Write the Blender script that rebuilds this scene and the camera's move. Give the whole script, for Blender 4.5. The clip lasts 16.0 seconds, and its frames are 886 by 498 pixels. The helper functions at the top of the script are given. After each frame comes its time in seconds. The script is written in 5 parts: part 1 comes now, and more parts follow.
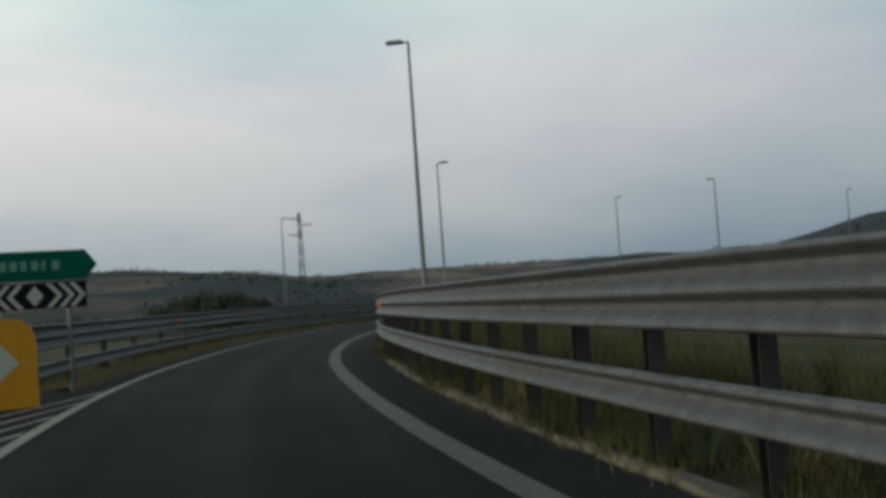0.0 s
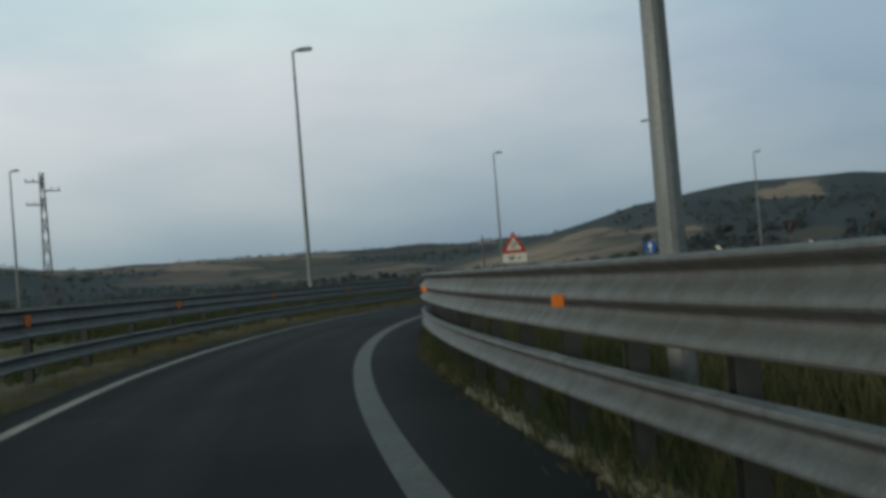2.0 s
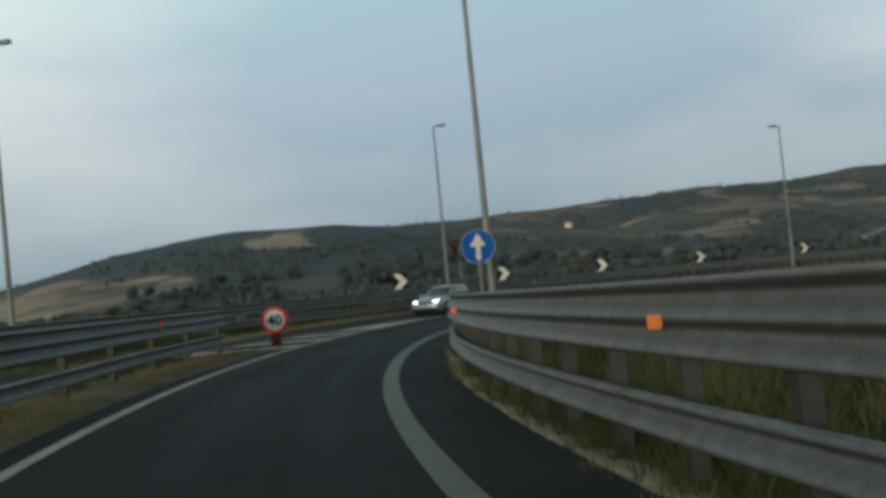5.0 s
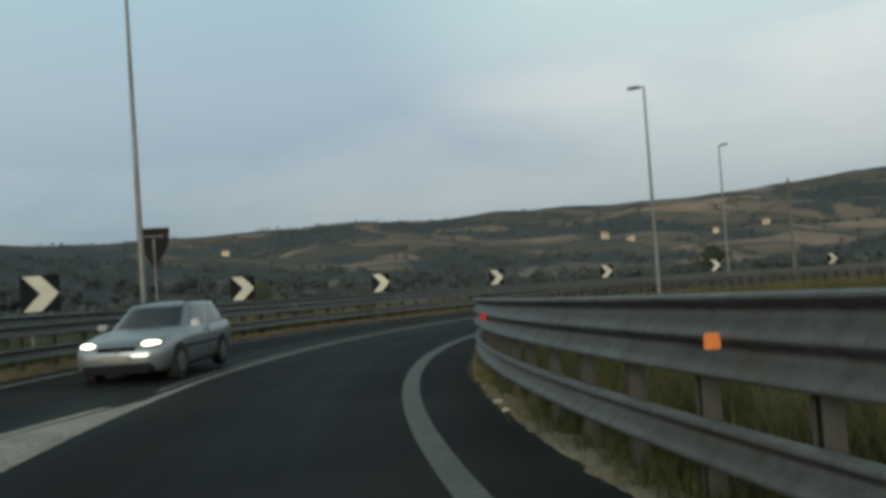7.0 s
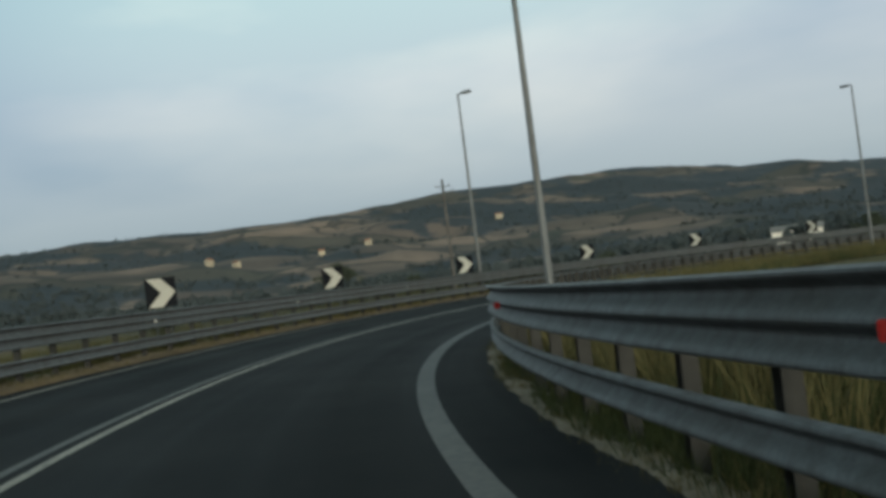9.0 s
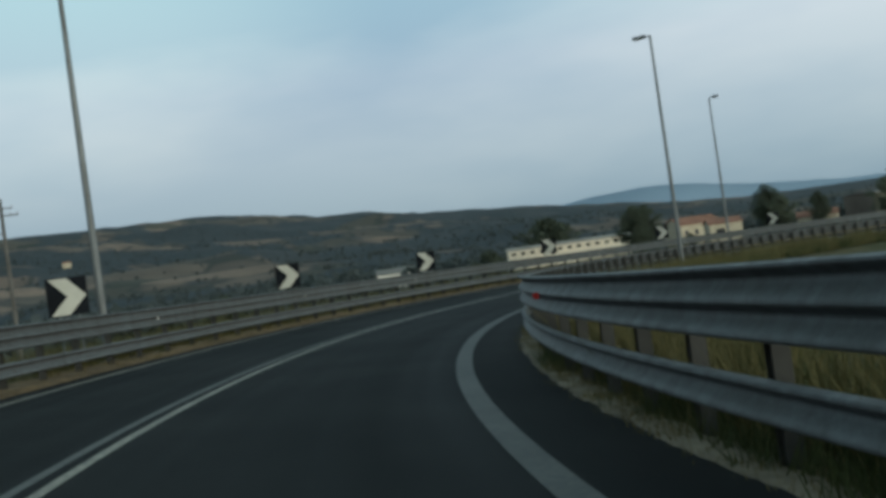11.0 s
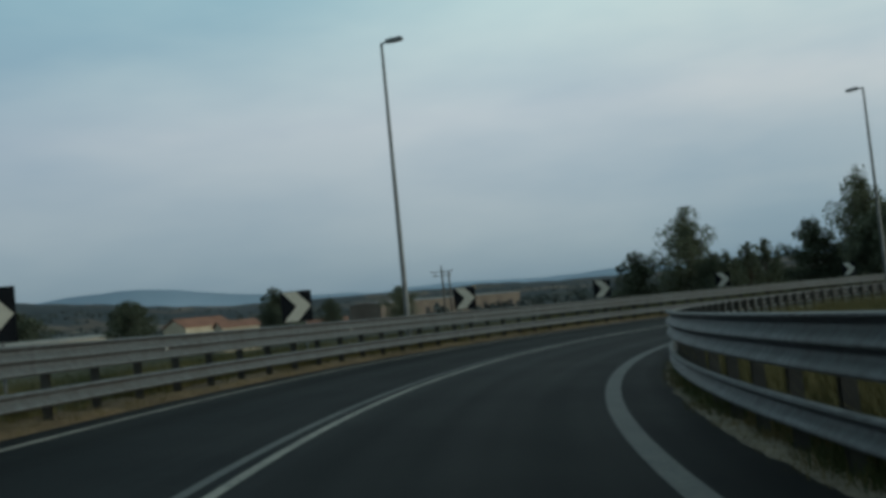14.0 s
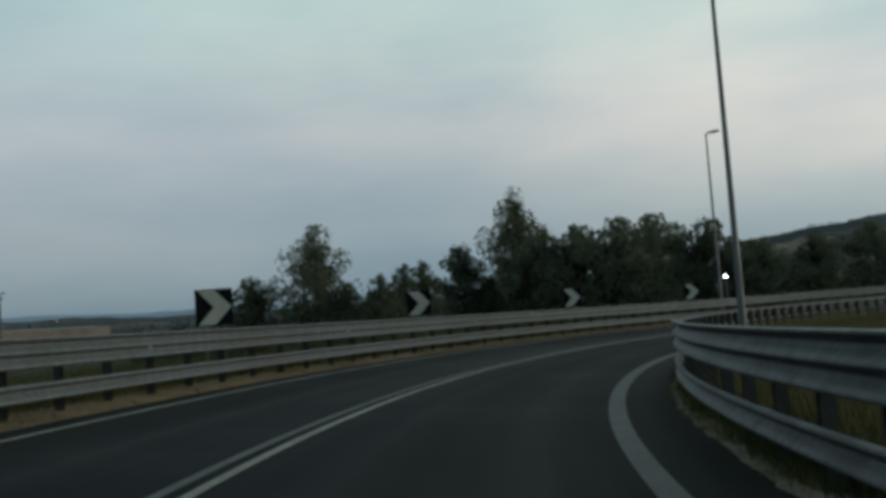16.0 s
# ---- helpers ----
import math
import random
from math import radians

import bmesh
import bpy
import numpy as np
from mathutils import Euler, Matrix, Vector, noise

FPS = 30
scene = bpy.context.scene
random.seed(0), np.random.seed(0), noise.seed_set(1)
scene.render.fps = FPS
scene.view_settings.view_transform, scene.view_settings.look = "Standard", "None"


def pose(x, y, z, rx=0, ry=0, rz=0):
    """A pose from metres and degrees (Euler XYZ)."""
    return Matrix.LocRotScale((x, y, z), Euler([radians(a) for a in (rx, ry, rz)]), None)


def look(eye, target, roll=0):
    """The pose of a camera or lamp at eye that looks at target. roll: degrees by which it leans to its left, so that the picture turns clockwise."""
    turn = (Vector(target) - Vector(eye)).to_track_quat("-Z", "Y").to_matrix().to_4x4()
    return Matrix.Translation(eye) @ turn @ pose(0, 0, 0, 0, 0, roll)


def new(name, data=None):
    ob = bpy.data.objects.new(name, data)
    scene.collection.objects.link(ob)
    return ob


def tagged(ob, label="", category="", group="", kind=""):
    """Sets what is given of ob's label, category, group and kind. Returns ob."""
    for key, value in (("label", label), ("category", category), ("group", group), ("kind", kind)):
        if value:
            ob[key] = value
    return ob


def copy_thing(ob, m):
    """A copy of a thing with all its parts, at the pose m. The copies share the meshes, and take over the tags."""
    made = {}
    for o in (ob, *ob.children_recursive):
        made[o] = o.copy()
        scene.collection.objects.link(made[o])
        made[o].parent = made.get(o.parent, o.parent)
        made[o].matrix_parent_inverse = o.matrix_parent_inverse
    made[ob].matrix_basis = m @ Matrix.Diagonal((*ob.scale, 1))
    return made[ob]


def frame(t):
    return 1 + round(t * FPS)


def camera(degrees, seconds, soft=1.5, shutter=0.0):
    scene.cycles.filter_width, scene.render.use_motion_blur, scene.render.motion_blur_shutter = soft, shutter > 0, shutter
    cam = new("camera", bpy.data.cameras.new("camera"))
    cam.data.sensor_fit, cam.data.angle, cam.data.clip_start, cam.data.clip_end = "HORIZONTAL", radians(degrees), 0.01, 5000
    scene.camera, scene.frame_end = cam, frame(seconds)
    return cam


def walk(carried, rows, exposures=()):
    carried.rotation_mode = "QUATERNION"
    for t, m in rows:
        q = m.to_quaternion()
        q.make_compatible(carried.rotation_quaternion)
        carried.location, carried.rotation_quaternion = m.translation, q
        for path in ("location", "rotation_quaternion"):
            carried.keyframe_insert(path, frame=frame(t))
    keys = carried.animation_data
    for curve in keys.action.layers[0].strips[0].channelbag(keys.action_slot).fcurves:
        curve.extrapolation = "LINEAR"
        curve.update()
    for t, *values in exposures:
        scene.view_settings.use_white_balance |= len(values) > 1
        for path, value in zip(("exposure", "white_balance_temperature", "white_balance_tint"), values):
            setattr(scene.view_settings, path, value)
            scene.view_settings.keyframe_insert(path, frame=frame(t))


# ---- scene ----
cam = camera(50.5, 16.0, soft=4.0)
PATH = [
    (0, (-0.449, -0.000, 2.850), (5.690, 19.014, 3.738), -4.02),
    (0.5, (0.074, 7.884, 2.856), (7.811, 26.297, 3.896), -4.95),
    (1, (1.177, 15.638, 2.861), (9.719, 33.698, 3.783), -2.93),
    (1.5, (2.887, 23.206, 2.827), (11.834, 41.028, 4.361), -4.50),
    (2, (5.068, 30.576, 2.791), (15.615, 47.565, 3.154), -4.62),
    (2.5, (7.657, 37.750, 2.755), (19.655, 53.747, 3.126), -5.83),
    (3, (10.865, 44.614, 2.717), (24.345, 59.388, 2.735), -6.07),
    (3.5, (14.467, 51.236, 2.620), (29.026, 64.944, 3.002), -6.91),
    (4, (18.821, 57.335, 2.521), (34.606, 69.610, 2.928), -6.70),
    (4.5, (23.690, 62.977, 2.422), (40.611, 73.630, 2.891), -6.18),
    (5, (29.043, 68.119, 2.322), (46.952, 77.006, 2.864), -5.56),
    (5.5, (34.839, 72.709, 2.203), (53.552, 79.740, 2.808), -5.05),
    (5.8, (38.460, 75.253, 2.132), (57.632, 80.897, 2.905), -4.01),
    (6, (41.028, 76.697, 2.084), (60.344, 81.842, 2.715), -4.83),
    (6.5, (47.539, 80.068, 1.966), (67.208, 83.526, 3.055), -3.09),
    (7, (54.381, 82.607, 1.847), (74.289, 84.418, 2.471), -3.96),
    (7.5, (61.392, 84.461, 1.730), (81.369, 83.590, 2.149), -5.80),
    (8, (68.509, 85.624, 1.614), (88.324, 82.938, 2.015), -6.71),
    (8.2, (71.377, 85.836, 1.567), (91.121, 82.658, 1.820), -7.09),
    (8.5, (75.675, 86.101, 1.497), (95.115, 81.421, 1.896), -6.85),
    (9, (82.830, 85.843, 1.381), (101.731, 79.316, 1.776), -7.16),
    (9.5, (89.897, 84.812, 1.275), (108.085, 76.502, 1.664), -7.53),
    (10, (96.783, 82.983, 1.169), (114.039, 72.880, 1.553), -7.85),
    (10.3, (100.798, 81.536, 1.106), (117.107, 69.969, 1.594), -7.50),
    (10.5, (103.376, 80.341, 1.063), (119.418, 68.403, 1.445), -7.98),
    (11, (109.640, 77.029, 0.958), (123.884, 62.992, 1.231), -8.08),
    (11.5, (115.404, 72.943, 0.859), (128.138, 57.523, 1.167), -7.69),
    (12, (120.724, 68.321, 0.761), (132.073, 51.864, 1.361), -7.31),
    (12.5, (125.467, 63.115, 0.663), (136.265, 46.350, 2.194), -5.03),
    (13, (129.525, 57.364, 0.565), (138.568, 39.577, 1.924), -3.91),
    (13.5, (132.766, 51.132, 0.469), (140.077, 32.555, 1.675), -4.35),
    (14, (135.404, 44.639, 0.374), (140.273, 25.280, 1.619), -5.62),
    (14.5, (137.162, 37.870, 0.279), (139.773, 18.104, 1.857), -5.61),
    (15, (138.237, 30.979, 0.184), (138.927, 11.027, 1.391), -4.54),
    (15.5, (138.588, 24.025, 0.093), (137.114, 4.115, 1.286), -3.60),
    (16, (137.958, 17.110, 0.002), (134.609, -2.561, 1.361), -4.19),
]
EXPOSURES = [(0, 0.12, 6080, -1), (3, 0.32, 5780, -6), (6, 0.55, 6350, -4), (8, 0.50, 6250, -4), (11, 0.35, 5550, -9), (13, 0.06, 5450, -10), (16, -0.20, 5650, -8)]
walk(cam, [(t, look(eye, target, roll)) for t, eye, target, roll in PATH], EXPOSURES)

SKY_STRENGTH = 0.10

# ---- world and light: hazy dusk, the sun low behind thin cloud ----
SUN_AZ, SUN_EL = radians(272), radians(8)      # bearing from +y, clockwise; height
world = bpy.data.worlds.new("dusk_sky")
scene.world = world
world.use_nodes = True
wn, wl = world.node_tree.nodes, world.node_tree.links
wn.clear()
w_out, w_bg = wn.new("ShaderNodeOutputWorld"), wn.new("ShaderNodeBackground")
sky = wn.new("ShaderNodeTexSky")
sky.sky_type, sky.sun_disc = "NISHITA", False
sky.sun_elevation, sky.sun_rotation = SUN_EL, SUN_AZ
sky.air_density, sky.dust_density, sky.ozone_density, sky.altitude = 1.0, 2.2, 2.5, 100
w_tc, w_map = wn.new("ShaderNodeTexCoord"), wn.new("ShaderNodeMapping")
w_map.inputs["Scale"].default_value = (1.0, 1.0, 3.2)
cloud, cloud_r = wn.new("ShaderNodeTexNoise"), wn.new("ShaderNodeValToRGB")
cloud.inputs["Scale"].default_value, cloud.inputs["Detail"].default_value = 1.5, 5
cloud.inputs["Roughness"].default_value = 0.48
cloud_r.color_ramp.elements[0].position, cloud_r.color_ramp.elements[1].position = 0.40, 0.64
cloud_r.color_ramp.elements[0].color = (6.6, 6.95, 7.35, 1)
cloud_r.color_ramp.elements[1].color = (10.3, 9.4, 8.8, 1)
veil = wn.new("ShaderNodeMix")
veil.data_type = "RGBA"
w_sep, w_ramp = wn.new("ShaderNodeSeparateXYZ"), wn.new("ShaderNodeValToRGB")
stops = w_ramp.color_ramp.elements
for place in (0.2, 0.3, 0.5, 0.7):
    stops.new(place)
# zenith, out of view, dimmed to send less light onto the ground
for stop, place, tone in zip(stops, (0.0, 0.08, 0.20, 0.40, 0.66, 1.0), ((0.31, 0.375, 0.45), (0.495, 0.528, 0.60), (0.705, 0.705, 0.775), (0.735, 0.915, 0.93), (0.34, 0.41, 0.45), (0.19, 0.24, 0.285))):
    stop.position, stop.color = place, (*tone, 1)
gain = wn.new("ShaderNodeMix")
gain.data_type, gain.blend_type = "RGBA", "MULTIPLY"
gain.inputs["Factor"].default_value = 1.0
wl.new(cloud_r.outputs["Color"], gain.inputs["B"])
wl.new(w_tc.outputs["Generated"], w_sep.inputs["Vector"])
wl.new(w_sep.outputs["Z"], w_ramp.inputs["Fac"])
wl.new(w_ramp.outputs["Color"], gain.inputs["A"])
# the veil brightens and warms towards the set of the sun
w_dot, w_span, w_side = wn.new("ShaderNodeVectorMath"), wn.new("ShaderNodeMapRange"), wn.new("ShaderNodeMix")
w_dot.operation = "DOT_PRODUCT"
w_dot.inputs[1].default_value = (math.sin(SUN_AZ), math.cos(SUN_AZ), 0)
w_span.inputs["From Min"].default_value, w_span.inputs["From Max"].default_value = -1, 1
w_side.data_type = "RGBA"
w_side.inputs["A"].default_value, w_side.inputs["B"].default_value = (0.63, 0.665, 0.70, 1), (1.42, 1.34, 1.22, 1)
sided = wn.new("ShaderNodeMix")
sided.data_type, sided.blend_type = "RGBA", "MULTIPLY"
sided.inputs["Factor"].default_value = 1.0
wl.new(w_tc.outputs["Generated"], w_dot.inputs[0])
wl.new(w_dot.outputs["Value"], w_span.inputs["Value"])
wl.new(w_span.outputs["Result"], w_side.inputs["Factor"])
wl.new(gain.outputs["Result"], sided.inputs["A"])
wl.new(w_side.outputs["Result"], sided.inputs["B"])
# long banks of cloud, low in the east and in the south-west, that still catch the light
w_flat, w_unit = wn.new("ShaderNodeMapping"), wn.new("ShaderNodeVectorMath")
w_flat.inputs["Scale"].default_value, w_unit.operation = (1.0, 1.0, 2.6), "NORMALIZE"
wl.new(w_tc.outputs["Generated"], w_flat.inputs["Vector"])
wl.new(w_flat.outputs["Vector"], w_unit.inputs[0])
lit_sky = sided.outputs["Result"]
for az, el, spread, tone in ((106, 14.5, 0.92, (1.50, 1.38, 1.22, 1)), (205, 11.5, 0.86, (1.24, 1.13, 1.04, 1))):
    toward = Vector((math.sin(radians(az)) * math.cos(radians(el)), math.cos(radians(az)) * math.cos(radians(el)), 2.6 * math.sin(radians(el)))).normalized()
    near_bank, fade, bank = wn.new("ShaderNodeVectorMath"), wn.new("ShaderNodeMapRange"), wn.new("ShaderNodeMix")
    near_bank.operation, near_bank.inputs[1].default_value = "DOT_PRODUCT", toward
    fade.interpolation_type = "SMOOTHSTEP"
    fade.inputs["From Min"].default_value, fade.inputs["From Max"].default_value = spread, 0.998
    bank.data_type, bank.blend_type = "RGBA", "MULTIPLY"
    bank.inputs["B"].default_value = tone
    wl.new(w_unit.outputs["Vector"], near_bank.inputs[0])
    wl.new(near_bank.outputs["Value"], fade.inputs["Value"])
    wl.new(fade.outputs["Result"], bank.inputs["Factor"])
    wl.new(lit_sky, bank.inputs["A"])
    lit_sky = bank.outputs["Result"]
wl.new(lit_sky, veil.inputs["B"])
wl.new(w_tc.outputs["Generated"], w_map.inputs["Vector"])
wl.new(w_map.outputs["Vector"], cloud.inputs["Vector"])
wl.new(cloud.outputs["Fac"], cloud_r.inputs["Fac"])
veil.inputs["Factor"].default_value = 0.90
wl.new(sky.outputs["Color"], veil.inputs["A"])
wl.new(veil.outputs["Result"], w_bg.inputs["Color"])
w_bg.inputs["Strength"].default_value = SKY_STRENGTH
wl.new(w_bg.outputs["Background"], w_out.inputs["Surface"])
sun = new("sun", bpy.data.lights.new("sun", "SUN"))
sun.data.energy, sun.data.angle, sun.data.color = 1.6, radians(12), (1.0, 0.82, 0.64)
sun.matrix_world = look((0, 0, 0), (-math.sin(SUN_AZ) * math.cos(SUN_EL), -math.cos(SUN_AZ) * math.cos(SUN_EL), -math.sin(SUN_EL)))

# ---- materials ----
def shader(name, rough=0.8, metal=0.0):
    m = bpy.data.materials.new(name)
    m.use_nodes = True
    b = m.node_tree.nodes["Principled BSDF"]
    b.inputs["Roughness"].default_value, b.inputs["Metallic"].default_value = rough, metal
    return m, m.node_tree.nodes, m.node_tree.links, b


def noise_node(n, l, scale, detail=4, rough=0.55, vector=None, stretch=None):
    t = n.new("ShaderNodeTexNoise")
    t.inputs["Scale"].default_value, t.inputs["Detail"].default_value, t.inputs["Roughness"].default_value = scale, detail, rough
    if vector is None:
        vector = n.new("ShaderNodeNewGeometry").outputs["Position"]
    if stretch:
        mp = n.new("ShaderNodeMapping")
        mp.inputs["Scale"].default_value = stretch
        l.new(vector, mp.inputs["Vector"])
        vector = mp.outputs["Vector"]
    l.new(vector, t.inputs["Vector"])
    return t.outputs["Fac"]


def ramp(n, l, fac, stops):
    r = n.new("ShaderNodeValToRGB")
    e = r.color_ramp.elements
    while len(e) < len(stops):
        e.new(0.5)
    for el, (p, c) in zip(e, stops):
        el.position, el.color = p, (*c, 1) if len(c) == 3 else c
    l.new(fac, r.inputs["Fac"])
    return r.outputs["Color"]


def mixed(n, l, fac, a, b, mode="MIX"):
    x = n.new("ShaderNodeMix")
    x.data_type, x.blend_type = "RGBA", mode
    for key, v in (("Factor", fac), ("A", a), ("B", b)):
        if isinstance(v, (int, float)):
            x.inputs[key].default_value = v
        elif isinstance(v, tuple):
            x.inputs[key].default_value = (*v, 1)
        else:
            l.new(v, x.inputs[key])
    return x.outputs["Result"]


def bumped(n, l, b, height, strength=0.3, dist=0.01):
    u = n.new("ShaderNodeBump")
    u.inputs["Strength"].default_value, u.inputs["Distance"].default_value = strength, dist
    l.new(height, u.inputs["Height"])
    l.new(u.outputs["Normal"], b.inputs["Normal"])


def plain(name, dark, light, scale, rough=0.8, metal=0.0, bump=0.2, dist=0.005, big=0.12, spread=(0.3, 0.7), spec=0.25):
    """Two tones at a fine and a coarse scale, with fine relief."""
    m, n, l, b = shader(name, rough, metal)
    b.inputs["Specular IOR Level"].default_value = spec
    fine, coarse = noise_node(n, l, scale, 5), noise_node(n, l, scale * big, 3)
    c1 = ramp(n, l, fine, [(spread[0], dark), (spread[1], light)])
    c2 = ramp(n, l, coarse, [(0.3, tuple(v * 0.8 for v in dark)), (0.7, tuple(v * 1.08 for v in light))])
    l.new(mixed(n, l, 0.5, c1, c2), b.inputs["Base Color"])
    if bump:
        bumped(n, l, b, fine, bump, dist)
    return m


def asphalt_material():
    m, n, l, b = shader("asphalt", 0.75)
    uv = n.new("ShaderNodeUVMap").outputs["UV"]
    grain, patch = noise_node(n, l, 90, 3), noise_node(n, l, 0.35, 5)
    tracks = noise_node(n, l, 1.0, 4, 0.5, uv, (0.02, 1.1, 1))
    c = ramp(n, l, grain, [(0.3, (0.007, 0.008, 0.0085)), (0.72, (0.021, 0.022, 0.022))])
    c = mixed(n, l, 0.55, c, ramp(n, l, tracks, [(0.35, (0.007, 0.008, 0.0085)), (0.66, (0.022, 0.0235, 0.0235))]))
    c = mixed(n, l, 0.5, c, ramp(n, l, patch, [(0.38, (0.005, 0.006, 0.0065)), (0.68, (0.025, 0.025, 0.024))]))
    l.new(c, b.inputs["Base Color"])
    b.inputs["Specular IOR Level"].default_value = 0.05
    l.new(ramp(n, l, tracks, [(0.3, (0.62, 0.62, 0.62)), (0.7, (0.8, 0.8, 0.8))]), b.inputs["Roughness"])
    bumped(n, l, b, grain, 0.4, 0.006)
    return m


def paint_material(name, white=(0.36, 0.325, 0.262), worn=0.48):
    """Road paint, worn through to the asphalt in spots."""
    m, n, l, b = shader(name, 0.7)
    wear, dirt = noise_node(n, l, 14, 6, 0.7), noise_node(n, l, 1.2, 4)
    c = ramp(n, l, dirt, [(0.3, tuple(v * 0.6 for v in white)), (0.7, white)])
    c = mixed(n, l, ramp(n, l, wear, [(worn, (0, 0, 0)), (worn + 0.22, (1, 1, 1))]), c, (0.06, 0.06, 0.06))
    l.new(c, b.inputs["Base Color"])
    bumped(n, l, b, wear, 0.2, 0.003)
    return m


def zinc_material(name, tone=1.0, rust=0.0, metal=0.35):
    """Weathered galvanised steel: dull sheen, with streaks of dirt running down."""
    m, n, l, b = shader(name, 0.5, metal)
    streak = noise_node(n, l, 3.0, 5, 0.6, None, (2.5, 2.5, 0.35))
    spangle, grime = noise_node(n, l, 35, 4), noise_node(n, l, 0.5, 4)
    t = tone
    c = ramp(n, l, spangle, [(0.3, (0.27 * t, 0.285 * t, 0.295 * t)), (0.7, (0.40 * t, 0.415 * t, 0.425 * t))])
    c = mixed(n, l, ramp(n, l, streak, [(0.42, (0, 0, 0)), (0.72, (0.6, 0.6, 0.6))]), c, (0.17 * t, 0.16 * t, 0.145 * t))
    c = mixed(n, l, ramp(n, l, grime, [(0.45, (0, 0, 0)), (0.75, (0.4 + rust, 0.4 + rust, 0.4 + rust))]), c, (0.20 * t, (0.175 - 0.04 * rust) * t, (0.145 - 0.07 * rust) * t))
    l.new(c, b.inputs["Base Color"])
    l.new(ramp(n, l, streak, [(0.3, (0.50, 0.50, 0.50)), (0.7, (0.66, 0.66, 0.66))]), b.inputs["Roughness"])
    b.inputs["Specular IOR Level"].default_value = 0.3
    bumped(n, l, b, spangle, 0.06, 0.003)
    return m


def ground_material():
    """Dry summer grass by the road; farther off stubble, scrub and woods, haze in their colours."""
    m, n, l, b = shader("dry_ground", 0.95)
    b.inputs["Specular IOR Level"].default_value = 0.1
    blades, tuft = noise_node(n, l, 9, 6, 0.7), noise_node(n, l, 0.45, 5)
    near = ramp(n, l, blades, [(0.28, (0.040, 0.038, 0.018)), (0.5, (0.095, 0.078, 0.036)), (0.75, (0.17, 0.135, 0.07))])
    near = mixed(n, l, ramp(n, l, tuft, [(0.42, (0, 0, 0)), (0.62, (0.8, 0.8, 0.8))]), near, (0.042, 0.052, 0.020))
    # plots of stubble, plough and meadow, each with its own tone, parted by dark hedges
    pos = n.new("ShaderNodeNewGeometry").outputs["Position"]
    warp, sway, shift = n.new("ShaderNodeTexNoise"), n.new("ShaderNodeVectorMath"), n.new("ShaderNodeVectorMath")
    warp.inputs["Scale"].default_value, sway.operation, shift.operation = 0.012, "SCALE", "ADD"
    sway.inputs["Scale"].default_value = 90
    l.new(pos, warp.inputs["Vector"])
    l.new(warp.outputs["Color"], sway.inputs[0])
    l.new(pos, shift.inputs[0])
    l.new(sway.outputs["Vector"], shift.inputs[1])
    flat = n.new("ShaderNodeMapping")
    flat.inputs["Scale"].default_value = (1.0, 1.3, 0.0)
    l.new(shift.outputs["Vector"], flat.inputs["Vector"])
    plots, edges = n.new("ShaderNodeTexVoronoi"), n.new("ShaderNodeTexVoronoi")
    edges.feature = "DISTANCE_TO_EDGE"
    for v in (plots, edges):
        v.inputs["Scale"].default_value, v.inputs["Randomness"].default_value = 0.0115, 0.9
        l.new(flat.outputs["Vector"], v.inputs["Vector"])
    sep = n.new("ShaderNodeSeparateColor")
    l.new(plots.outputs["Color"], sep.inputs["Color"])
    # plot tones less yellow than bare soil, some distance haze mixed in
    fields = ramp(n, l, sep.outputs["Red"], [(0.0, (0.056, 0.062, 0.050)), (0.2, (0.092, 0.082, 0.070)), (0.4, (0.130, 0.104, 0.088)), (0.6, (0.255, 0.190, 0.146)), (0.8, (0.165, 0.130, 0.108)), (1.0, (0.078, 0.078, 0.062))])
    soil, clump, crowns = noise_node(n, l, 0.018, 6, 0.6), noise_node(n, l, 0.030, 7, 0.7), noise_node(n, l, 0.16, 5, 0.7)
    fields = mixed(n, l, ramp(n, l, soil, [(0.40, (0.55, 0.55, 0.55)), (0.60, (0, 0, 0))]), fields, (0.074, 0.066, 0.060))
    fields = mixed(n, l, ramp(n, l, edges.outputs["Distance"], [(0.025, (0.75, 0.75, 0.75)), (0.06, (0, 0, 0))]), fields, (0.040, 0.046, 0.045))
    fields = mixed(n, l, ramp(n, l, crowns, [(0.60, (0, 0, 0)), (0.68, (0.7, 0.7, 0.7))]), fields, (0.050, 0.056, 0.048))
    dry = n.new("ShaderNodeAttribute")
    dry.attribute_name = "bare"
    worn = n.new("ShaderNodeMath")
    worn.operation = "MULTIPLY"
    l.new(dry.outputs["Fac"], worn.inputs[0])
    l.new(ramp(n, l, clump, [(0.36, (0.1, 0.1, 0.1)), (0.52, (0.85, 0.85, 0.85))]), worn.inputs[1])
    fields = mixed(n, l, worn.outputs["Value"], fields, ramp(n, l, soil, [(0.35, (0.20, 0.150, 0.118)), (0.65, (0.31, 0.235, 0.175))]))
    grove = n.new("ShaderNodeAttribute")
    grove.attribute_name = "wood"
    blur, edge = n.new("ShaderNodeMath"), n.new("ShaderNodeMath")
    blur.operation, blur.inputs[1].default_value, edge.operation = "MULTIPLY", 0.35, "ADD"
    l.new(clump, blur.inputs[0])
    l.new(blur.outputs["Value"], edge.inputs[0])
    l.new(grove.outputs["Fac"], edge.inputs[1])
    # woods blued: distance haze painted into their colour
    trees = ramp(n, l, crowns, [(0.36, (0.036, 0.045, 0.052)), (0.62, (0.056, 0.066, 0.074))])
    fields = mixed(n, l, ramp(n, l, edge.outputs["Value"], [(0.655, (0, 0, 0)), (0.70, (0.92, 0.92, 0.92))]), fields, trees)
